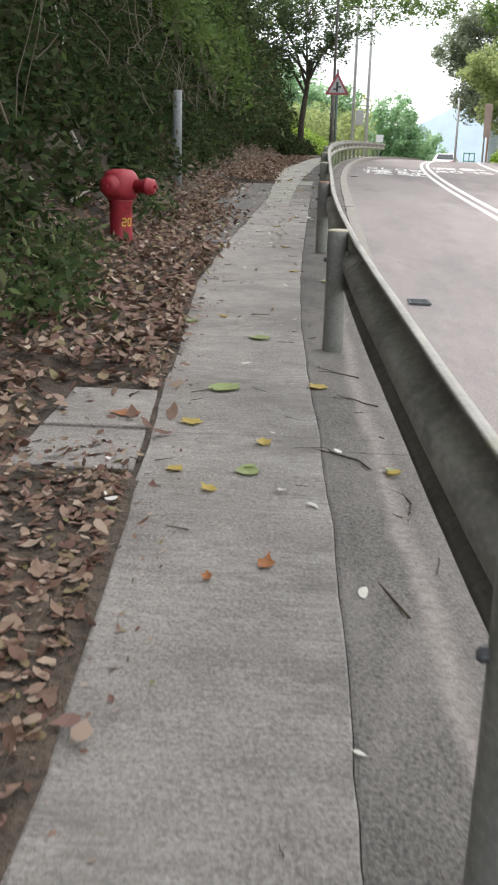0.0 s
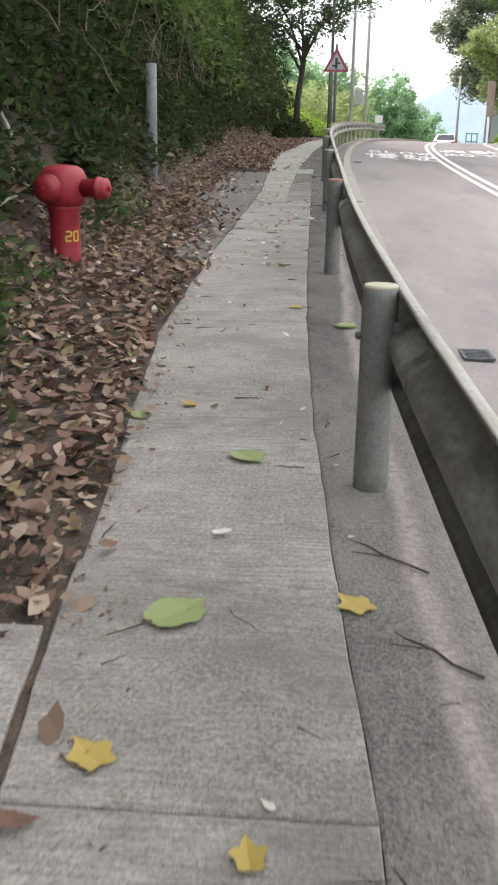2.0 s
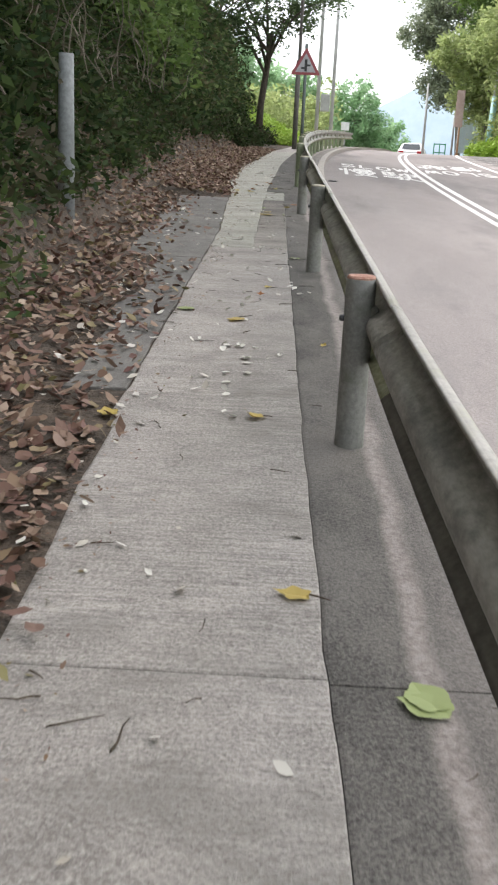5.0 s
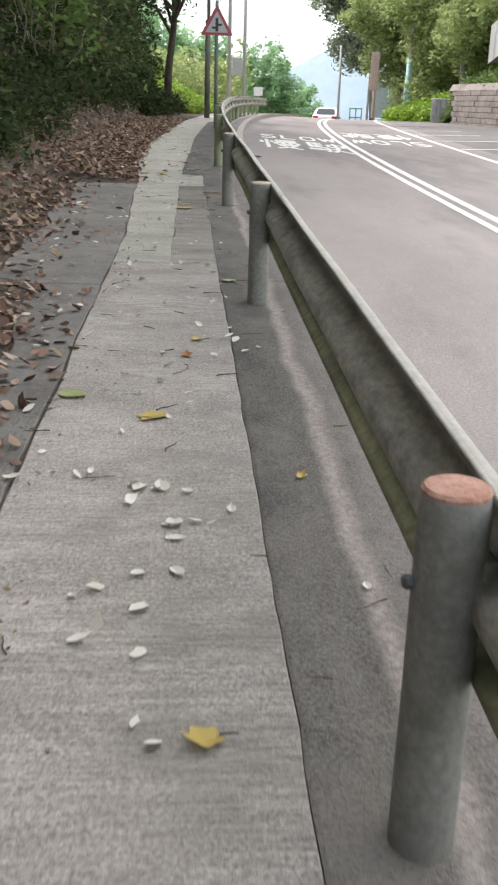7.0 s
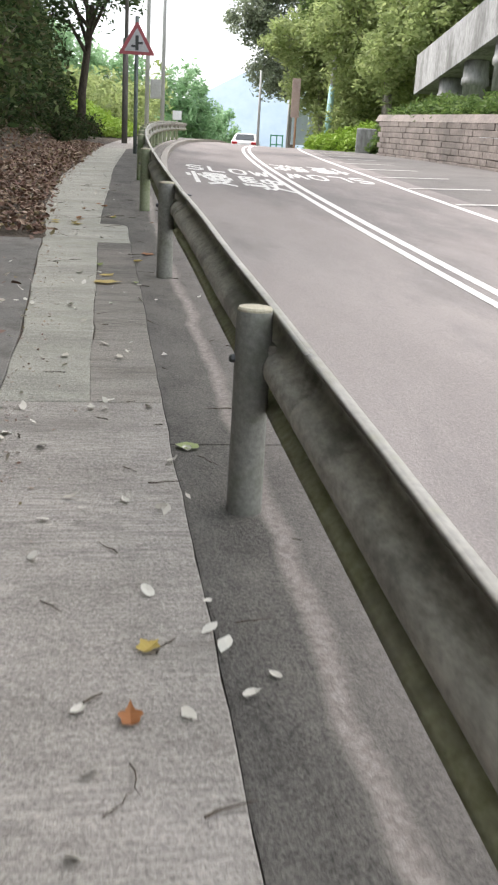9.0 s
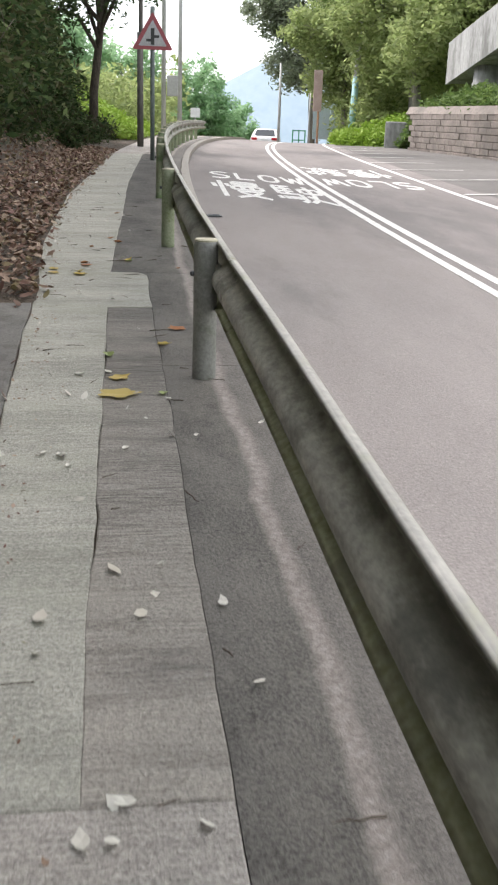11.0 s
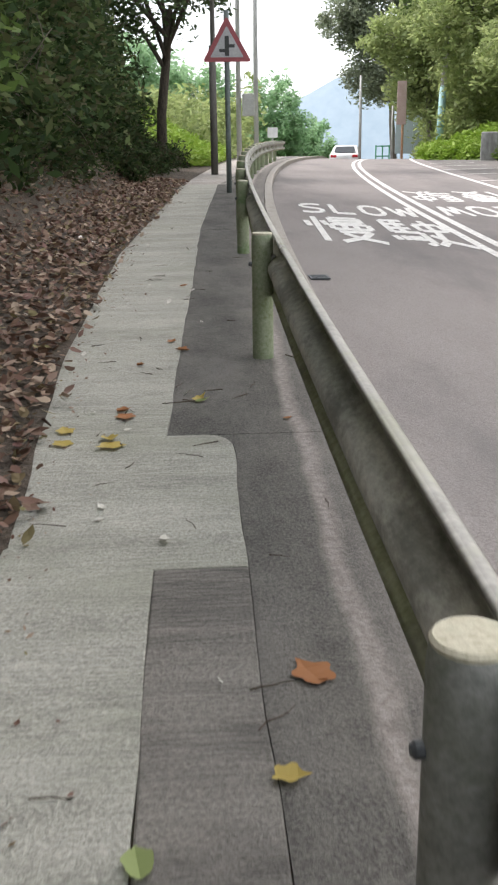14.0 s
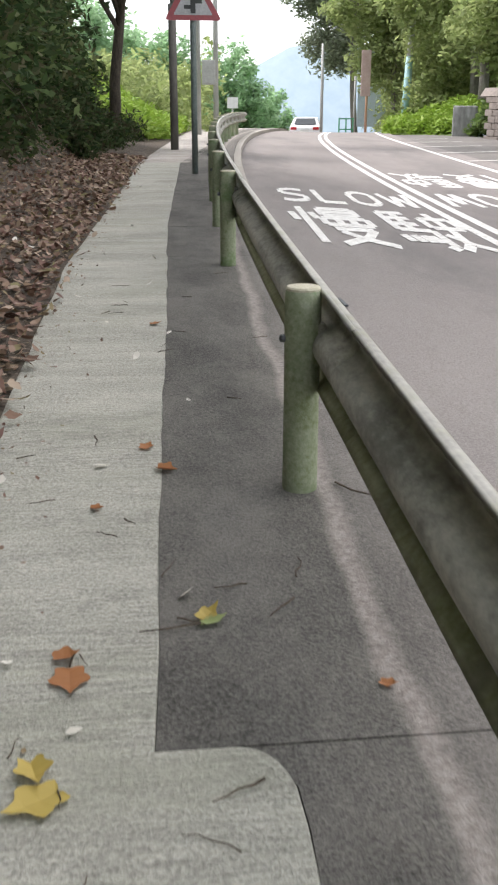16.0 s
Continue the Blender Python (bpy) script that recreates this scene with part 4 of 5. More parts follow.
def tree(name, at, height, crowns, leaf, clumps, per, leaves, bark, label, lean=(0, 0), r=0.18, seed=1, spread=0.75):
    """Trunk, limbs into every crown mass, and a gappy crown of single leaves."""
    t = thing(name, at, label, "tree")
    g = random.Random(seed)
    pieces = []
    fork = Vector((lean[0] * 0.6, lean[1] * 0.6, height * 0.55))
    wob = [Vector((g.uniform(-0.1, 0.1), g.uniform(-0.1, 0.1), 0)) * height * 0.12 for _ in range(3)]
    trunk = [Vector((0, 0, -0.5)), fork * 0.35 + wob[0], fork * 0.7 + wob[1], fork]
    pieces.append(tube_data(trunk, [r * 1.25, r, r * 0.85, r * 0.7], 9))
    centres, radii = [], []
    for cx, cy, cz, rx, rz in crowns:
        c = Vector((cx, cy, cz))
        mid = fork.lerp(c, 0.5) + Vector((g.uniform(-0.3, 0.3), g.uniform(-0.3, 0.3), 0.25))
        root = trunk[1].lerp(fork, 0.35 + 0.65 * g.random())
        pieces.append(tube_data([root, root.lerp(mid, 0.5) + Vector((0, 0, 0.3)), mid, c], [r * 0.5, r * 0.4, r * 0.28, r * 0.1], 6))
        n = int(clumps * (rx * rx * rz) ** 0.6)
        for k in range(n):
            v = Vector((g.gauss(0, 1), g.gauss(0, 1), g.gauss(0, 1))).normalized() * (g.random() ** 0.4)
            p = c + Vector((v.x * rx, v.y * rx, v.z * rz))
            centres.append(tuple(p))
            radii.append(g.uniform(0.4, 1.0) * spread)
            if k % 5 == 0:
                q = c.lerp(p, 0.5) + Vector((0, 0, 0.15))
                pieces.append(tube_data([c.lerp(mid, 0.3), q, p], [r * 0.16, r * 0.1, r * 0.03], 4))
    solid("trunk", *join_data(pieces), bark, t, smooth=True)
    o = new("crown", cloud_mesh("crown", leaf_cloud(centres, radii, per, leaf, seed), leaves))
    o.parent = t
    return t


def bush(name, spots, leaf, per, leaves, label, category, seed):
    """Low growth hugging the ground."""
    o = new(name, cloud_mesh(name, leaf_cloud([s[:3] for s in spots], [s[3] for s in spots], per, leaf, seed, 0.6), leaves))
    return tagged(o, label, category, "", "stuff")


g = random.Random(11)
spots = []
for k in range(4400):
    y = g.uniform(-5, 36) if k < 2600 else g.uniform(2, 17)
    dd = (1.2 if k < 2600 else 1.6) + 4.2 * g.random() ** 1.3
    x = foot_edge(y) - dd
    spots.append((x, y, bank_z(x, y) + g.uniform(0, 0.35) + 0.25 * noise.noise((x, y * 0.7, 3)), g.uniform(0.12, 0.42)))
for k in range(700):
    y = g.uniform(33, 43.5)
    x = foot_edge(y) - 0.75 - 3.6 * g.random() ** 1.2
    spots.append((x, y, bank_z(x, y) + g.uniform(0, 0.4), g.uniform(0.15, 0.4)))
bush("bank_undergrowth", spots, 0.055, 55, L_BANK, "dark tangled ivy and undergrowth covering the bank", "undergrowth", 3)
spots = []
for k in range(900):
    y = g.uniform(-4, 34)
    x = foot_edge(y) - g.uniform(3.0, 6.0)
    spots.append((x, y, bank_z(x, y) + g.uniform(0.4, 3.4), g.uniform(0.3, 0.75)))
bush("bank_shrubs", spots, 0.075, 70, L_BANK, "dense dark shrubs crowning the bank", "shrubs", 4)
spots = []
for y0, x0, n in ((4.3, -1.72, 60), (5.2, -1.9, 50), (6.3, -2.05, 40), (10, -2.1, 40), (11.4, -2.5, 50), (16.5, -2.3, 40)):
    for k in range(n):
        y = y0 + g.gauss(0, 0.4)
        x = x0 + g.gauss(0, 0.16)
        spots.append((x, y, bank_z(x, y) + g.uniform(0, 0.25), 0.14))
bush("verge_weeds", spots, 0.04, 12, L_DARK, "green leafy weeds at the foot of the bank", "weeds", 5)

for mat, n, seed, nm in ((L_DARK, 850, 14, "tall dark thicket closing in over the footway"), (L_MID, 950, 15, "green leafy branches overhanging the footway")):
    spots = []
    for k in range(n):
        y = g.uniform(21, 40) if mat is L_DARK else g.uniform(11, 26)
        e = 1.35 + 3.0 * g.random() + max(0, (24 - y) * 0.1)
        x = foot_edge(y) - e
        tall = (1.0 + 1.3 * (e - 0.9)) * (0.55 + 0.9 * abs(noise.noise((x * 0.5, y * 0.4, seed))) * 1.6)
        spots.append((x, y, bank_z(x, y) + tall * (g.random() ** 0.7 if mat is L_DARK else g.uniform(0.5, 1.15)), g.uniform(0.25, 0.65)))
    bush("bank_thicket", spots, 0.09, 50, mat, nm, "thicket", seed)

# bare vines and dead stems tangled over the bank
pieces = []
for k in range(260):
    y = g.uniform(1, 30)
    x = foot_edge(y) - g.uniform(1.5, 3.0)
    p = Vector((x + 0.3, y, bank_z(x, y) + 0.3))
    way = Vector((g.uniform(-0.5, 0.25), g.uniform(-0.7, 0.7), g.uniform(0.5, 1.3)))
    pts = [p]
    for q in range(5):
        way += Vector((g.gauss(0, 0.25), g.gauss(0, 0.3), g.gauss(-0.1, 0.25)))
        pts.append(pts[-1] + way * 0.22)
    r = g.uniform(0.004, 0.011)
    pieces.append(tube_data(pts, [r, r * 0.9, r * 0.8, r * 0.7, r * 0.6, r * 0.4], 5))
tagged(solid("dry_vines", *join_data(pieces), M_VINE), "bare grey-brown vines tangled over the bank", "vines", "", "stuff")

# overhanging trees on the bank; the first two, out of view, added to shade it
for k, (x, y, h, cr) in enumerate((
        (-5.0, -4, 6.5, ((1.4, 0, 5.0, 2.8, 1.2), (2.6, 3, 5.4, 2.4, 1.0))),
        (-4.6, 5, 6.5, ((1.8, 0, 4.6, 2.2, 1.0), (0.6, 2, 5.6, 2.6, 1.2))),
        (-5.0, 2, 6.5, ((0.8, 0, 5.2, 2.8, 1.4), (-1.5, 1, 6, 2.6, 1.6), (1.0, 2.5, 4.8, 2.0, 1.2))),
        (-4.8, 8, 7.0, ((1.0, 0, 5.0, 2.4, 1.5), (-1, 1.5, 6.2, 2.6, 1.6), (1.7, 2.5, 4.6, 1.7, 1.1))),
        (-4.6, 14, 7.0, ((1.0, 0, 5.0, 2.4, 1.5), (-1, 1.5, 6.4, 2.8, 1.8), (1.8, 2.2, 4.6, 1.8, 1.3))),
        (-4.4, 20, 7.5, ((1.2, 0, 3.4, 2.2, 1.7), (-1, 1.5, 6.4, 2.8, 1.8), (2.0, 2.4, 5.2, 2.0, 1.5))),
        (-4.2, 26, 8.0, ((1.2, 0, 3.4, 2.2, 1.8), (2.0, 4, 4.2, 2.2, 1.8), (-1, 1.5, 6.4, 2.8, 2.0), (2.2, 2.0, 5.8, 2.2, 1.6))))):
    tree("bank_tree", (x, y, bank_z(x, y)), h, cr, 0.09, 19, 75, L_MID if 4 <= k <= 5 else L_DARK, M_BARK, "dark-leaved tree leaning out from the bank", (1.0, 0.4), 0.17, 20 + k)
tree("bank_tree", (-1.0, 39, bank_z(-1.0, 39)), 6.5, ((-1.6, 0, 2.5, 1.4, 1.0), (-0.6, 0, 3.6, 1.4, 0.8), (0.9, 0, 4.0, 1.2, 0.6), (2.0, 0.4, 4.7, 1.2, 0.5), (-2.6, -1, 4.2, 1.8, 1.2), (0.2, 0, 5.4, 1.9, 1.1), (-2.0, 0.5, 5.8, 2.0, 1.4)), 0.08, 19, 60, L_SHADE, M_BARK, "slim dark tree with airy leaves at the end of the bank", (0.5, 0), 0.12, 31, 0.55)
tree("road_tree", (-3.4, 44, bank_z(-3.4, 44)), 8.5, ((4.2, 0, 5.4, 1.3, 0.9), (6.0, -1, 5.0, 1.3, 0.7), (8.0, 0.5, 5.3, 1.4, 0.6), (1.0, 0, 5.0, 2.0, 1.6), (7.2, 1, 6.4, 1.6, 0.8), (5.0, 1, 6.4, 1.6, 0.9), (9.4, 0, 6.2, 1.2, 0.6)), 0.1, 14, 42, L_MID, M_BARK, "tall tree with thin leafy boughs hanging over the road", (1.4, 0), 0.06, 32, 0.7)

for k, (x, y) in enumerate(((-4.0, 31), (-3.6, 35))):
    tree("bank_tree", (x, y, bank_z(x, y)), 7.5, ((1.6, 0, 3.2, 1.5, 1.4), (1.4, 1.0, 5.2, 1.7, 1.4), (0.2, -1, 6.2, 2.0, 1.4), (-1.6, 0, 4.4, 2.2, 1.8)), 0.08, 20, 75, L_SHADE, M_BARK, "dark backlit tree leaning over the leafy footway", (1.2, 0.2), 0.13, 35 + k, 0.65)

# grass slope at the bend
spots = []
for k in range(1300):
    y = g.uniform(41.5, 54)
    x = foot_edge(y) - 0.2 - 5.0 * g.random()
    spots.append((x, y, bank_z(x, y) + g.uniform(0, 0.25) + 0.18 * (foot_edge(y) - x), g.uniform(0.15, 0.4)))
bush("bright_grass_slope", spots, 0.09, 34, L_LIME, "bright green sunlit grass and weeds on a slope", "grass", 6)
spots = []
for k in range(500):
    y = g.uniform(52, 70)
    x = -9 + 11.5 * g.random()
    spots.append((x, y, rise(y) + g.uniform(0, 2.4 + 0.12 * abs(x)), g.uniform(0.4, 0.9)))
bush("roadside_shrubs", spots, 0.14, 50, L_OLIVE, "olive green shrubs beyond the grass slope", "shrubs", 7)
spots = []
for k in range(1100):
    y = g.uniform(55, 70)
    e = 11.75 - 1.6 * min(1, (y - 54) / 6) + 0.3 * max(0, y - 60)
    x = e + 0.1 + 4.6 * g.random()
    spots.append((x, y, right_z(x, y) + g.uniform(0, 0.45), g.uniform(0.2, 0.5)))
bush("bright_roadside_grass", spots, 0.12, 34, L_LIME, "bright green grass mound beside the road", "grass", 8)
spots = []
for k in range(1000):
    y = g.uniform(24, 56)
    x = 11.8 + (1.5 if y < 52 else 5.5) * g.random() ** 1.4
    spots.append((x, y, right_z(x, y) + g.uniform(-0.1, 0.4), g.uniform(0.25, 0.55)))
bush("wall_top_shrubs", spots, 0.11, 48, L_MID, "tangled green shrubs behind the low wall", "shrubs", 9)

spots = []
for k in range(1500):
    y = g.uniform(64, 84)
    x = 12.6 + 0.12 * (y - 64) + 12 * g.random()
    spots.append((x, y, right_z(x, y) + 0.5 + g.uniform(0, 6.5) * (0.4 + 0.6 * abs(noise.noise((x * 0.3, y * 0.2, 8))) * 2), g.uniform(0.5, 1.0)))
bush("roadside_thicket", spots, 0.16, 48, L_OLIVE, "tangle of light olive foliage behind the grass mound", "thicket", 16)

# trees across the road
for k, (x, y, h, cr, lv, lab) in enumerate((
        (16.5, 56, 11, ((-2.2, 0, 4.4, 2.6, 2.2), (0.6, 0, 7.5, 3.2, 2.6), (-1.2, 1, 10.4, 3.0, 2.0), (2.4, -1, 4.6, 2.6, 2.2)), L_OLIVE, "broad olive-green roadside tree with drooping leaves"),
        (15.6, 64, 11, ((-2.4, 0, 5.6, 2.6, 2.2), (0.4, 0, 8.8, 3.0, 2.4), (2.0, 0, 6.0, 2.8, 2.2)), L_OLIVE, "broad olive-green roadside tree with drooping leaves"),
        (18.8, 74, 13, ((-4.0, 0, 6.2, 3.0, 2.4), (-1.0, 0, 9.5, 3.4, 2.6), (-5.2, 0, 9.6, 2.6, 2.0), (2.4, 0, 7.0, 3.4, 2.6)), L_MID, "tall green spreading tree beyond the wall"),
        (14.6, 86, 14, ((-1.2, 0, 8.2, 2.4, 1.4), (0.8, 0, 11.2, 2.6, 1.6), (-2.6, 0, 11.6, 2.0, 1.3), (2.8, 0, 9.0, 2.6, 2.0), (-3.4, 0, 9.4, 2.2, 1.6), (-1.6, 0, 5.4, 2.2, 1.8)), L_GUM, "airy grey-green gum tree over the crest"),
        (17.0, 47, 12, ((-1.2, 1, 9.4, 3.0, 1.8), (1.6, -2, 10.2, 3.2, 2.0), (-3.6, 2, 10.6, 2.0, 1.2)), L_MID, "dark green tree arching above the ramp"),
        (13.6, 71, 9, ((-0.6, 0, 4.0, 2.2, 1.8), (0.6, 0, 6.6, 2.6, 2.2), (-2.2, 0, 6.4, 1.8, 1.4)), L_OLIVE, "broad olive-green roadside tree with drooping leaves"),
        (13.9, 58, 8, ((0.2, 0, 3.0, 1.9, 1.6), (1.4, 0, 5.6, 2.3, 1.8)), L_OLIVE, "bushy olive-green tree above the grass mound"),
        (22, 86, 15, ((-3, 0, 8, 4, 3.4), (2, 0, 9, 4, 3.4), (-1, 0, 12.5, 4, 2.6)), L_MID, "tall green spreading tree beyond the wall"),
        (20.5, 60, 12, ((0, 0, 5.0, 3.6, 3.0), (0.5, 0, 9.0, 3.6, 2.6)), L_OLIVE, "broad olive-green roadside tree with drooping leaves"))):
    tree("roadside_tree", (x, y, right_z(x, y)), h, cr, 0.16, 20, 62, lv, M_BARK2, lab, (-0.5, 0), 0.2, 40 + k, 1.0)

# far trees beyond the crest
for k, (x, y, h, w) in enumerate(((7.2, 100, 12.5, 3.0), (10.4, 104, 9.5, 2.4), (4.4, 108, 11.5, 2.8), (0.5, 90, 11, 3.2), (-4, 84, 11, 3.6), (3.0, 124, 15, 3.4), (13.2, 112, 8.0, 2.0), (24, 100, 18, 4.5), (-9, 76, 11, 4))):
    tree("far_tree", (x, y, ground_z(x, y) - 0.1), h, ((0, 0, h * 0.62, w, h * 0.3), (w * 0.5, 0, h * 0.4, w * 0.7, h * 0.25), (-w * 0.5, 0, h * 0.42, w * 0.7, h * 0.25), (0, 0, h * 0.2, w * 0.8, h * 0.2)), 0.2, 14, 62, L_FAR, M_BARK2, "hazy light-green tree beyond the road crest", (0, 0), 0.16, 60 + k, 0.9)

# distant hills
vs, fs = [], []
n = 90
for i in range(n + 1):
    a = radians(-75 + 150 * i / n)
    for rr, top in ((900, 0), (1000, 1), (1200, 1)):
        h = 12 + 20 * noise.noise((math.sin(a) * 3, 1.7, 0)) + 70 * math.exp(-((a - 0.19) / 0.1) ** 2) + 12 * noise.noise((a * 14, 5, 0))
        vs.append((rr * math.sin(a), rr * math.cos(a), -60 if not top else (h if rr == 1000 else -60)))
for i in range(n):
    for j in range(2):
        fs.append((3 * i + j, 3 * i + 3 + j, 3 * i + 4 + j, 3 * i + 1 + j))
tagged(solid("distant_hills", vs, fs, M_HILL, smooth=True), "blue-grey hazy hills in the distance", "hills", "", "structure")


# ---- car ----
def car(x, y, turn):
    z = road_z(x, y)
    c = thing("car", (x, y, z), "white sedan driving away over the crest", "car", turn=turn)
    prof = [(-2.2, 0.35), (-2.25, 0.6), (-2.2, 0.9), (-1.75, 0.98), (-1.15, 1.38), (-0.3, 1.46), (0.5, 1.4), (1.15, 1.0), (2.0, 0.86), (2.25, 0.62), (2.22, 0.32)]
    bm = bmesh.new()
    sides = []
    for sx in (-1, 1):
        sides.append([bm.verts.new((sx * (0.9 - 0.22 * max(0, (hz - 0.9) / 0.55)), py, hz)) for py, hz in prof])
    bm.faces.new(sides[0])
    bm.faces.new(sides[1][::-1])
    m = len(prof)
    for i in range(m):
        j = (i + 1) % m
        bm.faces.new((sides[0][j], sides[0][i], sides[1][i], sides[1][j]))
    bmesh.ops.recalc_face_normals(bm, faces=bm.faces)
    bmesh.ops.bevel(bm, geom=list(bm.edges), offset=0.05, segments=2, affect="EDGES", profile=0.5)
    body = part("body", bm, M_CAR, c, smooth=True)
    vs = [(-0.66, -1.72, 1.02), (0.66, -1.72, 1.02), (0.56, -1.2, 1.37), (-0.56, -1.2, 1.37)]
    solid("rear_window", [(a, b - 0.03, h + 0.02) for a, b, h in vs], [(0, 1, 2, 3)], M_GLASS, body)
    for s in (-1, 1):
        part("tail_lamp", box(bmesh.new(), (0.36, 0.06, 0.16), (s * 0.66, -2.23, 0.82), 0.02), M_LAMP, body)
        for wy in (-1.35, 1.4):
            bm = lathe([(0.2, -0.1), (0.31, -0.1), (0.32, -0.06), (0.32, 0.06), (0.31, 0.1), (0.2, 0.1)], 20)
            bmesh.ops.rotate(bm, cent=(0, 0, 0), matrix=Matrix.Rotation(radians(90), 3, "Y"), verts=bm.verts)
            w = part("wheel", bm, M_TYRE, c, smooth=True)
            w.matrix_basis = pose(s * 0.8, wy, 0.32)
    part("bumper", box(bmesh.new(), (1.6, 0.1, 0.28), (0, -2.25, 0.42), 0.04), M_TYRE, c)
    part("number_plate", box(bmesh.new(), (0.5, 0.02, 0.12), (0, -2.27, 0.75)), M_SIGNW, c)


car(bend(77.5) + 1.0, 77.5, -12)


# ---- litter ----
def leaf_shape(g, size):
    """A curled leaf outline of eight corners in its own plane."""
    pts = []
    for k in range(8):
        w = 2 * math.pi * k / 8
        r = size * (1.0 + 0.25 * g.uniform(-1, 1)) * (1.0 if k % 4 == 0 else 0.72)
        pts.append(Vector((r * math.cos(w), 0.75 * r * math.sin(w), 0)))
    curl = g.uniform(-0.2, 0.4) / size
    return [Vector((p.x, p.y, curl * (p.x * p.x * g.uniform(0.3, 1) + p.y * p.y))) for p in pts]


def litter(name, places, material, label, seed):
    g = random.Random(seed)
    vs, fs = [], []
    for x, y, z, s, tilt in places:
        m = Matrix.Translation((x, y, z)) @ Euler((g.gauss(0, tilt), g.gauss(0, tilt), g.uniform(0, 6.28))).to_matrix().to_4x4()
        o = len(vs)
        pts = leaf_shape(g, s)
        vs.append(m @ Vector((0, 0, 0)))
        vs.extend(m @ p for p in pts)
        fs.extend((o, o + 1 + k, o + 1 + (k + 1) % 8) for k in range(8))
    me = mesh_of(name, vs, fs, material)
    return tagged(new(name, me), label, "leaf litter", "", "stuff")


g = random.Random(21)
places = []
for k in range(27000):
    y = -3 + 38 * g.random() ** 1.25
    w = 1.5 if y > 12 else 1.35
    dd = g.uniform(0.0, w) if g.random() < 0.96 else g.uniform(-0.1, 0.2)
    if y > 12.3 and y < 17.7 and dd < 0.75 and g.random() < 0.97 - 0.45 * max(0.0, dd - 0.3) / 0.45:
        continue
    if 8 < y < 12.3 and dd < 0.45 and g.random() < 0.9 - 0.7 * dd / 0.45:
        continue
    if 2.1 < y < 3.1 and dd < 0.5 and g.random() < 0.9:
        continue
    if y < 2.1 and g.random() < 0.8:
        continue
    x = foot_edge(y) - dd
    places.append((x, y, bank_z(x, y) + 0.012 + 0.035 * g.random(), g.uniform(0.014, 0.05) * (0.75 if y < 2.1 else 1), 0.4))
for k in range(4200):
    y = g.uniform(-1.6, 2.3)
    x = foot_edge(y) - 1.3 * g.random() ** 1.2 - 0.02
    places.append((x, y, bank_z(x, y) + 0.006 + 0.012 * g.random(), g.uniform(0.01, 0.032), 0.3))
litter("leaf_litter", places, L_LITTER, "thick drift of dry brown fallen leaves", 22)
places = []
for k in range(300):
    y = g.uniform(6, 16) if k < 190 else g.uniform(-2, 30)
    x = foot_edge(y) - 0.5 + g.random() ** 1.4 * 1.3
    if x > joint_x(y) + 0.25:
        continue
    z = rise(y) if x > foot_edge(y) else bank_z(x, y) + 0.02
    places.append((x, y, z + 0.012, g.uniform(0.012, 0.034), 0.35))
crumbs = []
for k in range(1800):
    y = g.uniform(-2, 30)
    x = foot_edge(y) + 0.16 - 0.32 * g.random() + 0.25 * max(0, g.gauss(0, 0.35))
    z = rise(y) if x > foot_edge(y) else bank_z(x, y) + 0.006
    crumbs.append((x, y, z + 0.006, g.uniform(0.004, 0.013), 0.3))
litter("leaf_crumbs", crumbs, L_LITTER, "small broken leaf crumbs along the footway edge", 24)
litter("pale_leaf_scraps", places, L_PALE, "bleached curled leaf scraps strewn on concrete", 23)


def fallen_leaf(x, y, size, material, label, stalk=0.0, seed=0, lobes=0.0):
    g = random.Random(seed)
    z = rise(y) + 0.002
    n = 30
    pts, rib = [], []
    limp = 0.18 if size > 0.042 else 1.0
    fold, roll = limp * g.uniform(0.12, 0.5), limp * g.uniform(0.0, 0.9)
    wide = g.uniform(0.55, 0.8) if lobes < 0.1 and size < 0.042 else 0.92
    for k in range(n):
        w = 2 * math.pi * k / n
        r = size * (1 - 0.12 * abs(math.sin(w / 2)) + lobes * 1.25 * math.cos(5 * w)) * (1 + 0.06 * g.uniform(-1, 1))
        if k == 0:
            r *= 1.22
        px, py = r * math.cos(w), r * math.sin(w) * wide
        pts.append((px, py, 0.006 + abs(py) * fold + roll * max(0.0, px) ** 2 / size * 0.6))
    t = thing("fallen_leaf", (x, y, z), label, "leaf", "fallen leaves", turn=g.uniform(0, 360))
    for k in range(3):
        px = size * (-0.6 + 0.6 * k)
        rib.append((px, 0, 0.003 + roll * max(0.0, px) ** 2 / size * 0.6))
    fs = []
    for k in range(n):
        j = (k + 1) % n
        near = min(range(3), key=lambda i: abs(rib[i][0] - (pts[k][0] + pts[j][0]) / 2))
        fs.append((near, 3 + k, 3 + j))
    for i, j in ((2, 1), (1, 0), (0, 1), (1, 2)):
        mid = [m for m in range(n) if fs[m][0] == i and fs[(m + 1) % n][0] == j]
        for m in mid:
            fs.append((i, 3 + (m + 1) % n, j))
    solid("blade", rib + pts, list(dict.fromkeys(fs)), material, t)
    if stalk:
        v, f = tube_data([(-size * 0.8, 0, 0.01), (-size - stalk * 0.5, stalk * 0.1, 0.008), (-size - stalk, stalk * 0.25, 0.006)], [0.003, 0.0025, 0.002], 5)
        solid("stalk", v, f, M_TWIG, t)


LABELS = {"g": (L_GREEN, "round pale green leaf lying on the concrete"), "y": (L_YELLOW, "yellow fallen leaf lying on the concrete"),
          "b": (L_BROWN, "curled orange-brown leaf lying on the concrete"), "w": (L_PALE, "bleached white curled leaf on the concrete")}
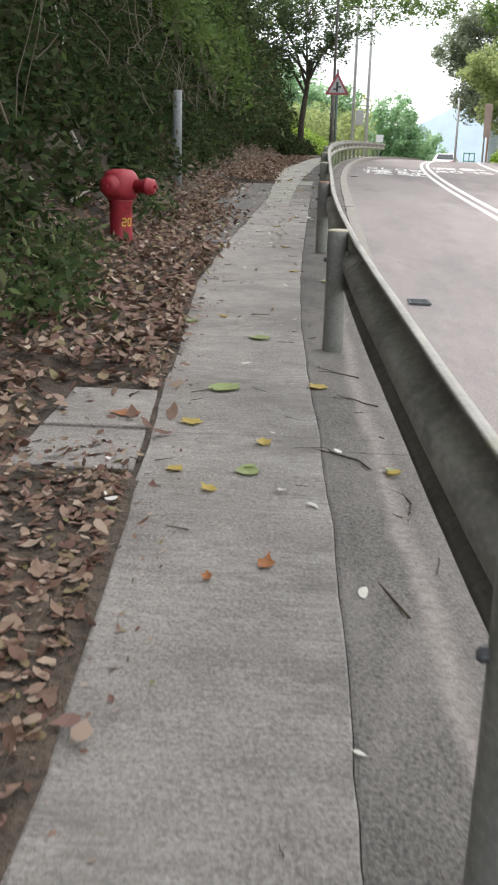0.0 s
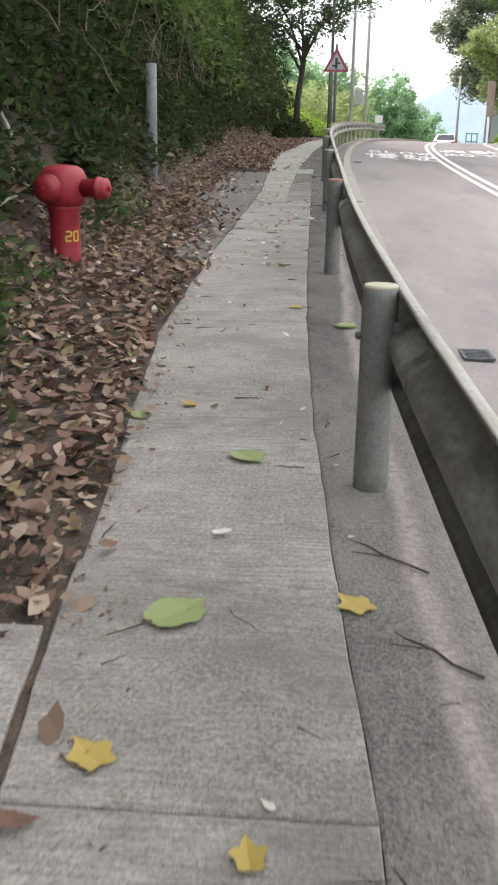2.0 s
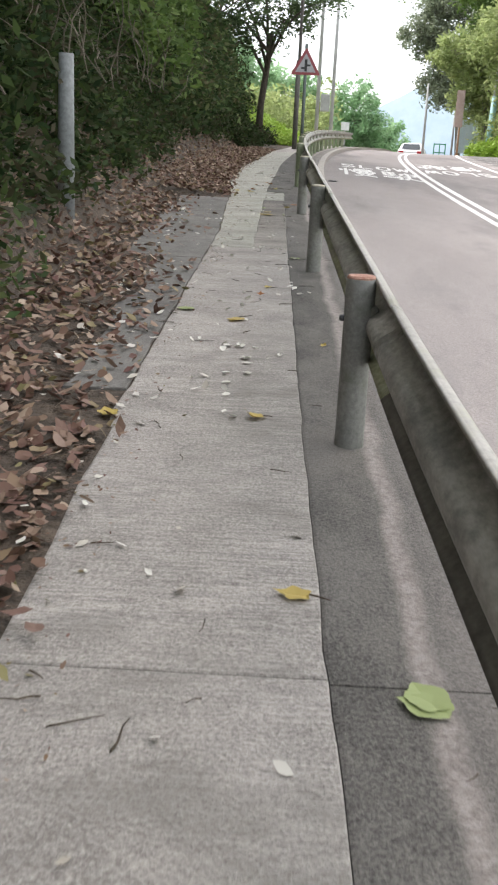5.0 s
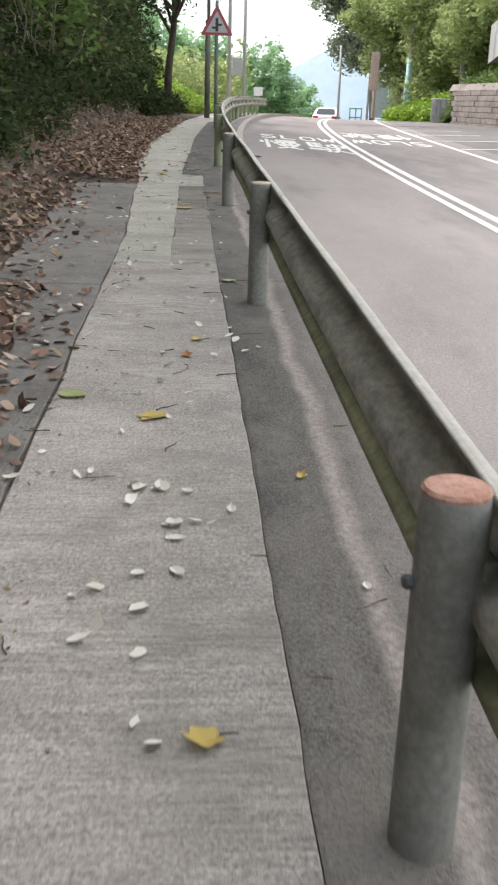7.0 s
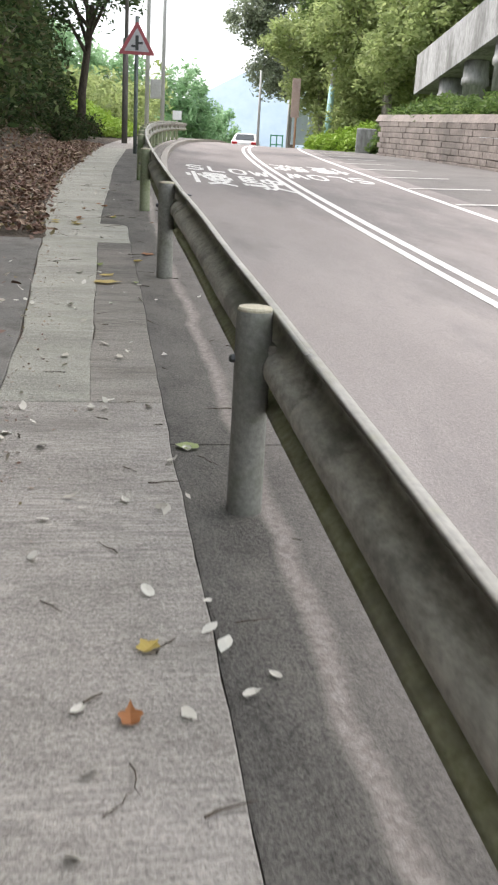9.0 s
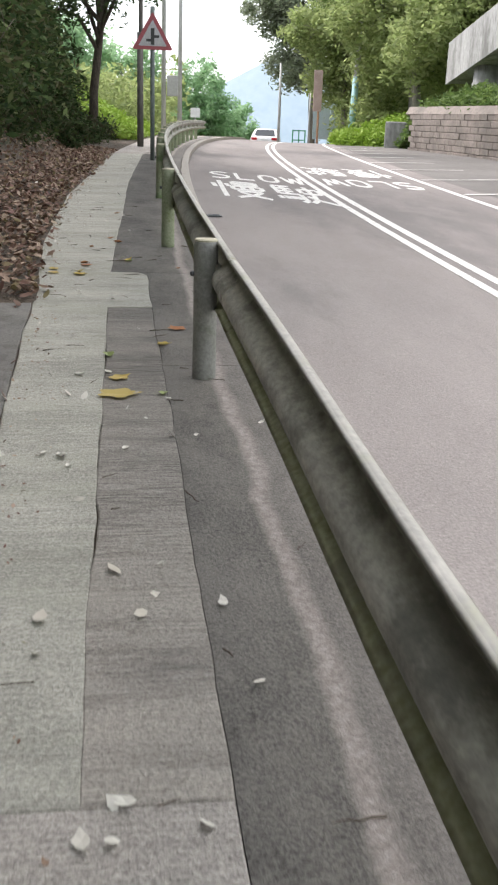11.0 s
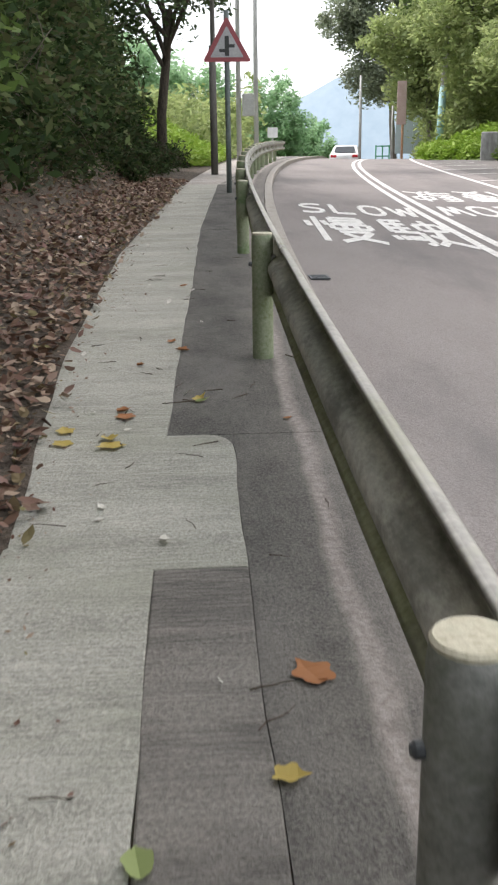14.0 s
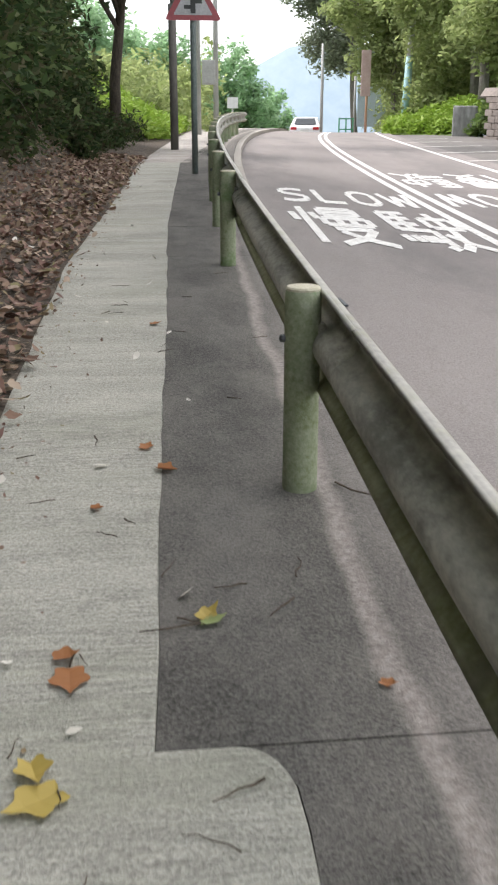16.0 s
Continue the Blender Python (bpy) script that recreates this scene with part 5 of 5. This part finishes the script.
def strew(first, rows):
    for k, (x, y, s, c, st) in enumerate(rows):
        m, lab = LABELS[c]
        fallen_leaf(x, y, s * (0.72 if c == "w" else 1), m, lab, st, first + k, 0.12 if c in "yb" else 0.03)


# leaves lying on the footway, stretch by stretch
strew(0, (
    (-0.33, 1.17, 0.018, "b", 0),
    (-0.17, 1.27, 0.03, "b", 0),
    (-0.69, 1.48, 0.03, "g", 0),
    (-0.4, 1.83, 0.03, "y", 0),
    (-0.55, 2.01, 0.035, "y", 0),
    (-0.28, 2.02, 0.05, "g", 0),
    (0.25, 2.05, 0.03, "y", 0),
    (-0.28, 2.07, 0.03, "g", 0),
    (0.24, 2.09, 0.03, "g", 0),
    (-0.24, 2.34, 0.035, "y", 0),
    (-0.56, 2.58, 0.05, "y", 0),
    (-0.85, 2.66, 0.06, "b", 0),
    (-0.48, 3.12, 0.085, "g", 0.1),
    (-0.03, 3.2, 0.05, "y", 0),
    (-0.03, 3.59, 0.02, "w", 0),
))
strew(15, (
    (-0.38, 4.22, 0.07, "g", 0),
    (-0.83, 4.63, 0.05, "g", 0),
    (-0.65, 4.78, 0.03, "y", 0),
    (-0.55, 4.79, 0.025, "g", 0),
    (-0.35, 5.06, 0.02, "b", 0),
    (-1.09, 5.15, 0.07, "w", 0),
    (0.03, 6.28, 0.06, "g", 0),
    (0.03, 6.31, 0.06, "g", 0),
    (-0.26, 6.76, 0.045, "y", 0.05),
    (-1.02, 8.23, 0.05, "y", 0),
    (-0.4, 8.26, 0.04, "y", 0.03),
    (-0.55, 8.75, 0.04, "w", 0),
    (-0.72, 8.81, 0.02, "w", 0),
    (0.03, 8.85, 0.025, "w", 0),
    (-0.56, 8.92, 0.03, "w", 0),
))
strew(30, (
    (-0.46, 8.93, 0.045, "w", 0),
    (-0.47, 9.12, 0.04, "w", 0),
    (-0.49, 9.2, 0.03, "w", 0),
    (-0.47, 9.21, 0.05, "w", 0),
    (-0.3, 9.3, 0.03, "w", 0),
    (-0.43, 9.43, 0.03, "w", 0),
    (-0.53, 9.45, 0.03, "w", 0),
    (-0.58, 9.46, 0.045, "w", 0),
    (-0.51, 9.46, 0.05, "w", 0),
    (-0.6, 9.48, 0.03, "w", 0),
    (-0.06, 9.55, 0.02, "y", 0),
    (-0.57, 10.11, 0.05, "y", 0),
    (-0.55, 10.12, 0.05, "y", 0),
    (-0.89, 10.36, 0.06, "g", 0),
    (-0.43, 10.92, 0.03, "b", 0),
))
strew(45, (
    (-0.54, 10.96, 0.035, "w", 0.05),
    (-0.16, 10.99, 0.03, "w", 0),
    (-0.09, 11.06, 0.025, "w", 0),
    (-0.38, 11.19, 0.03, "y", 0),
    (-0.41, 12.06, 0.03, "w", 0),
    (-0.17, 12.53, 0.035, "w", 0),
    (-0.16, 12.56, 0.045, "g", 0),
    (-0.63, 14.86, 0.02, "w", 0),
    (-0.66, 14.96, 0.045, "w", 0),
    (-0.42, 15.03, 0.025, "w", 0),
    (0.15, 15.31, 0.025, "w", 0),
    (-0.22, 15.64, 0.02, "w", 0),
    (-0.45, 15.72, 0.09, "y", 0),
    (-0.24, 15.72, 0.03, "g", 0),
    (-0.44, 15.97, 0.05, "y", 0),
))
strew(60, (
    (-0.63, 16.03, 0.045, "w", 0),
    (-0.49, 16.06, 0.03, "w", 0),
    (-0.49, 16.37, 0.04, "g", 0),
    (-0.2, 16.59, 0.035, "y", 0),
    (-0.11, 16.95, 0.045, "b", 0),
    (-0.1, 16.95, 0.055, "b", 0),
    (-0.69, 17.89, 0.025, "w", 0),
    (-0.69, 17.99, 0.025, "w", 0),
    (-0.7, 18.61, 0.055, "y", 0),
    (-0.9, 18.65, 0.045, "y", 0),
    (-0.72, 18.69, 0.04, "y", 0),
    (-0.91, 18.81, 0.045, "y", 0),
    (0.03, 18.9, 0.02, "b", 0),
    (-0.67, 18.99, 0.05, "b", 0.06),
    (-0.69, 19.07, 0.03, "b", 0),
))
strew(75, (
    (-0.34, 19.19, 0.035, "g", 0.14),
    (-0.35, 19.22, 0.03, "y", 0),
    (-0.65, 19.88, 0.02, "b", 0),
    (-0.43, 20.18, 0.035, "b", 0),
    (-0.49, 20.39, 0.03, "b", 0),
    (-0.31, 20.91, 0.018, "w", 0),
    (-1.05, 21.57, 0.035, "w", 0),
    (-0.43, 22.24, 0.03, "b", 0),
))


def twig(x, y, length, turn, r, material, label, lift=0.008, zfun=None, steep=0.0, seed=0):
    g = random.Random(seed)
    z = (zfun(x, y) if zfun else rise(y)) + lift
    t = tagged(new("twig"), label, "twig", "twigs")
    t.matrix_basis = pose(x, y, z, 0, -steep, turn)
    pts = [(length * k / 4, g.uniform(-0.06, 0.06) * length, 0.3 * r * (k % 2)) for k in range(5)]
    v, f = tube_data(pts, [r, r * 0.9, r * 0.75, r * 0.6, r * 0.35], 6)
    solid("stem", v, f, material, t)
    if length > 0.14:
        v, f = tube_data([pts[2], (length * 0.75, length * 0.2, r)], [r * 0.6, r * 0.3], 5)
        solid("side_shoot", v, f, material, t)


g = random.Random(77)
for k in range(130):
    y = g.uniform(-0.5, 24)
    x = g.uniform(foot_edge(y) + 0.03, joint_x(y) + 0.3)
    if abs(x - rail_x(y)) < 0.08:
        x += 0.15
    twig(x, y, g.uniform(0.03, 0.13), g.uniform(0, 360), g.uniform(0.0016, 0.0032), M_TWIG, "thin dead twig lying on the concrete", seed=k)
for k, (x, y, l, a) in enumerate(((0.2, 1.0, 0.5, 100), (0.17, 2.1, 0.42, 120), (0.23, 2.9, 0.3, 130), (0.3, 1.7, 0.35, 95), (0.18, 3.4, 0.3, 140), (0.12, 20.0, 0.35, -50), (0.18, 13.0, 0.25, 10))):
    twig(x, y, l, a, 0.0038, M_TWIG, "forked dead twig beside the guard rail", seed=100 + k)
for k, (x, y, l, a, st) in enumerate(((-2.45, 8.4, 1.0, 150, 50), (-2.9, 9.6, 0.9, 120, 65), (-2.2, 7.0, 0.25, 60, 20), (-2.35, 6.4, 0.3, 150, 30))):
    twig(x, y, l, a, 0.017, M_TWIGP, "bleached dead stick leaning on the bank", 0.1, bank_z, st, 130 + k)
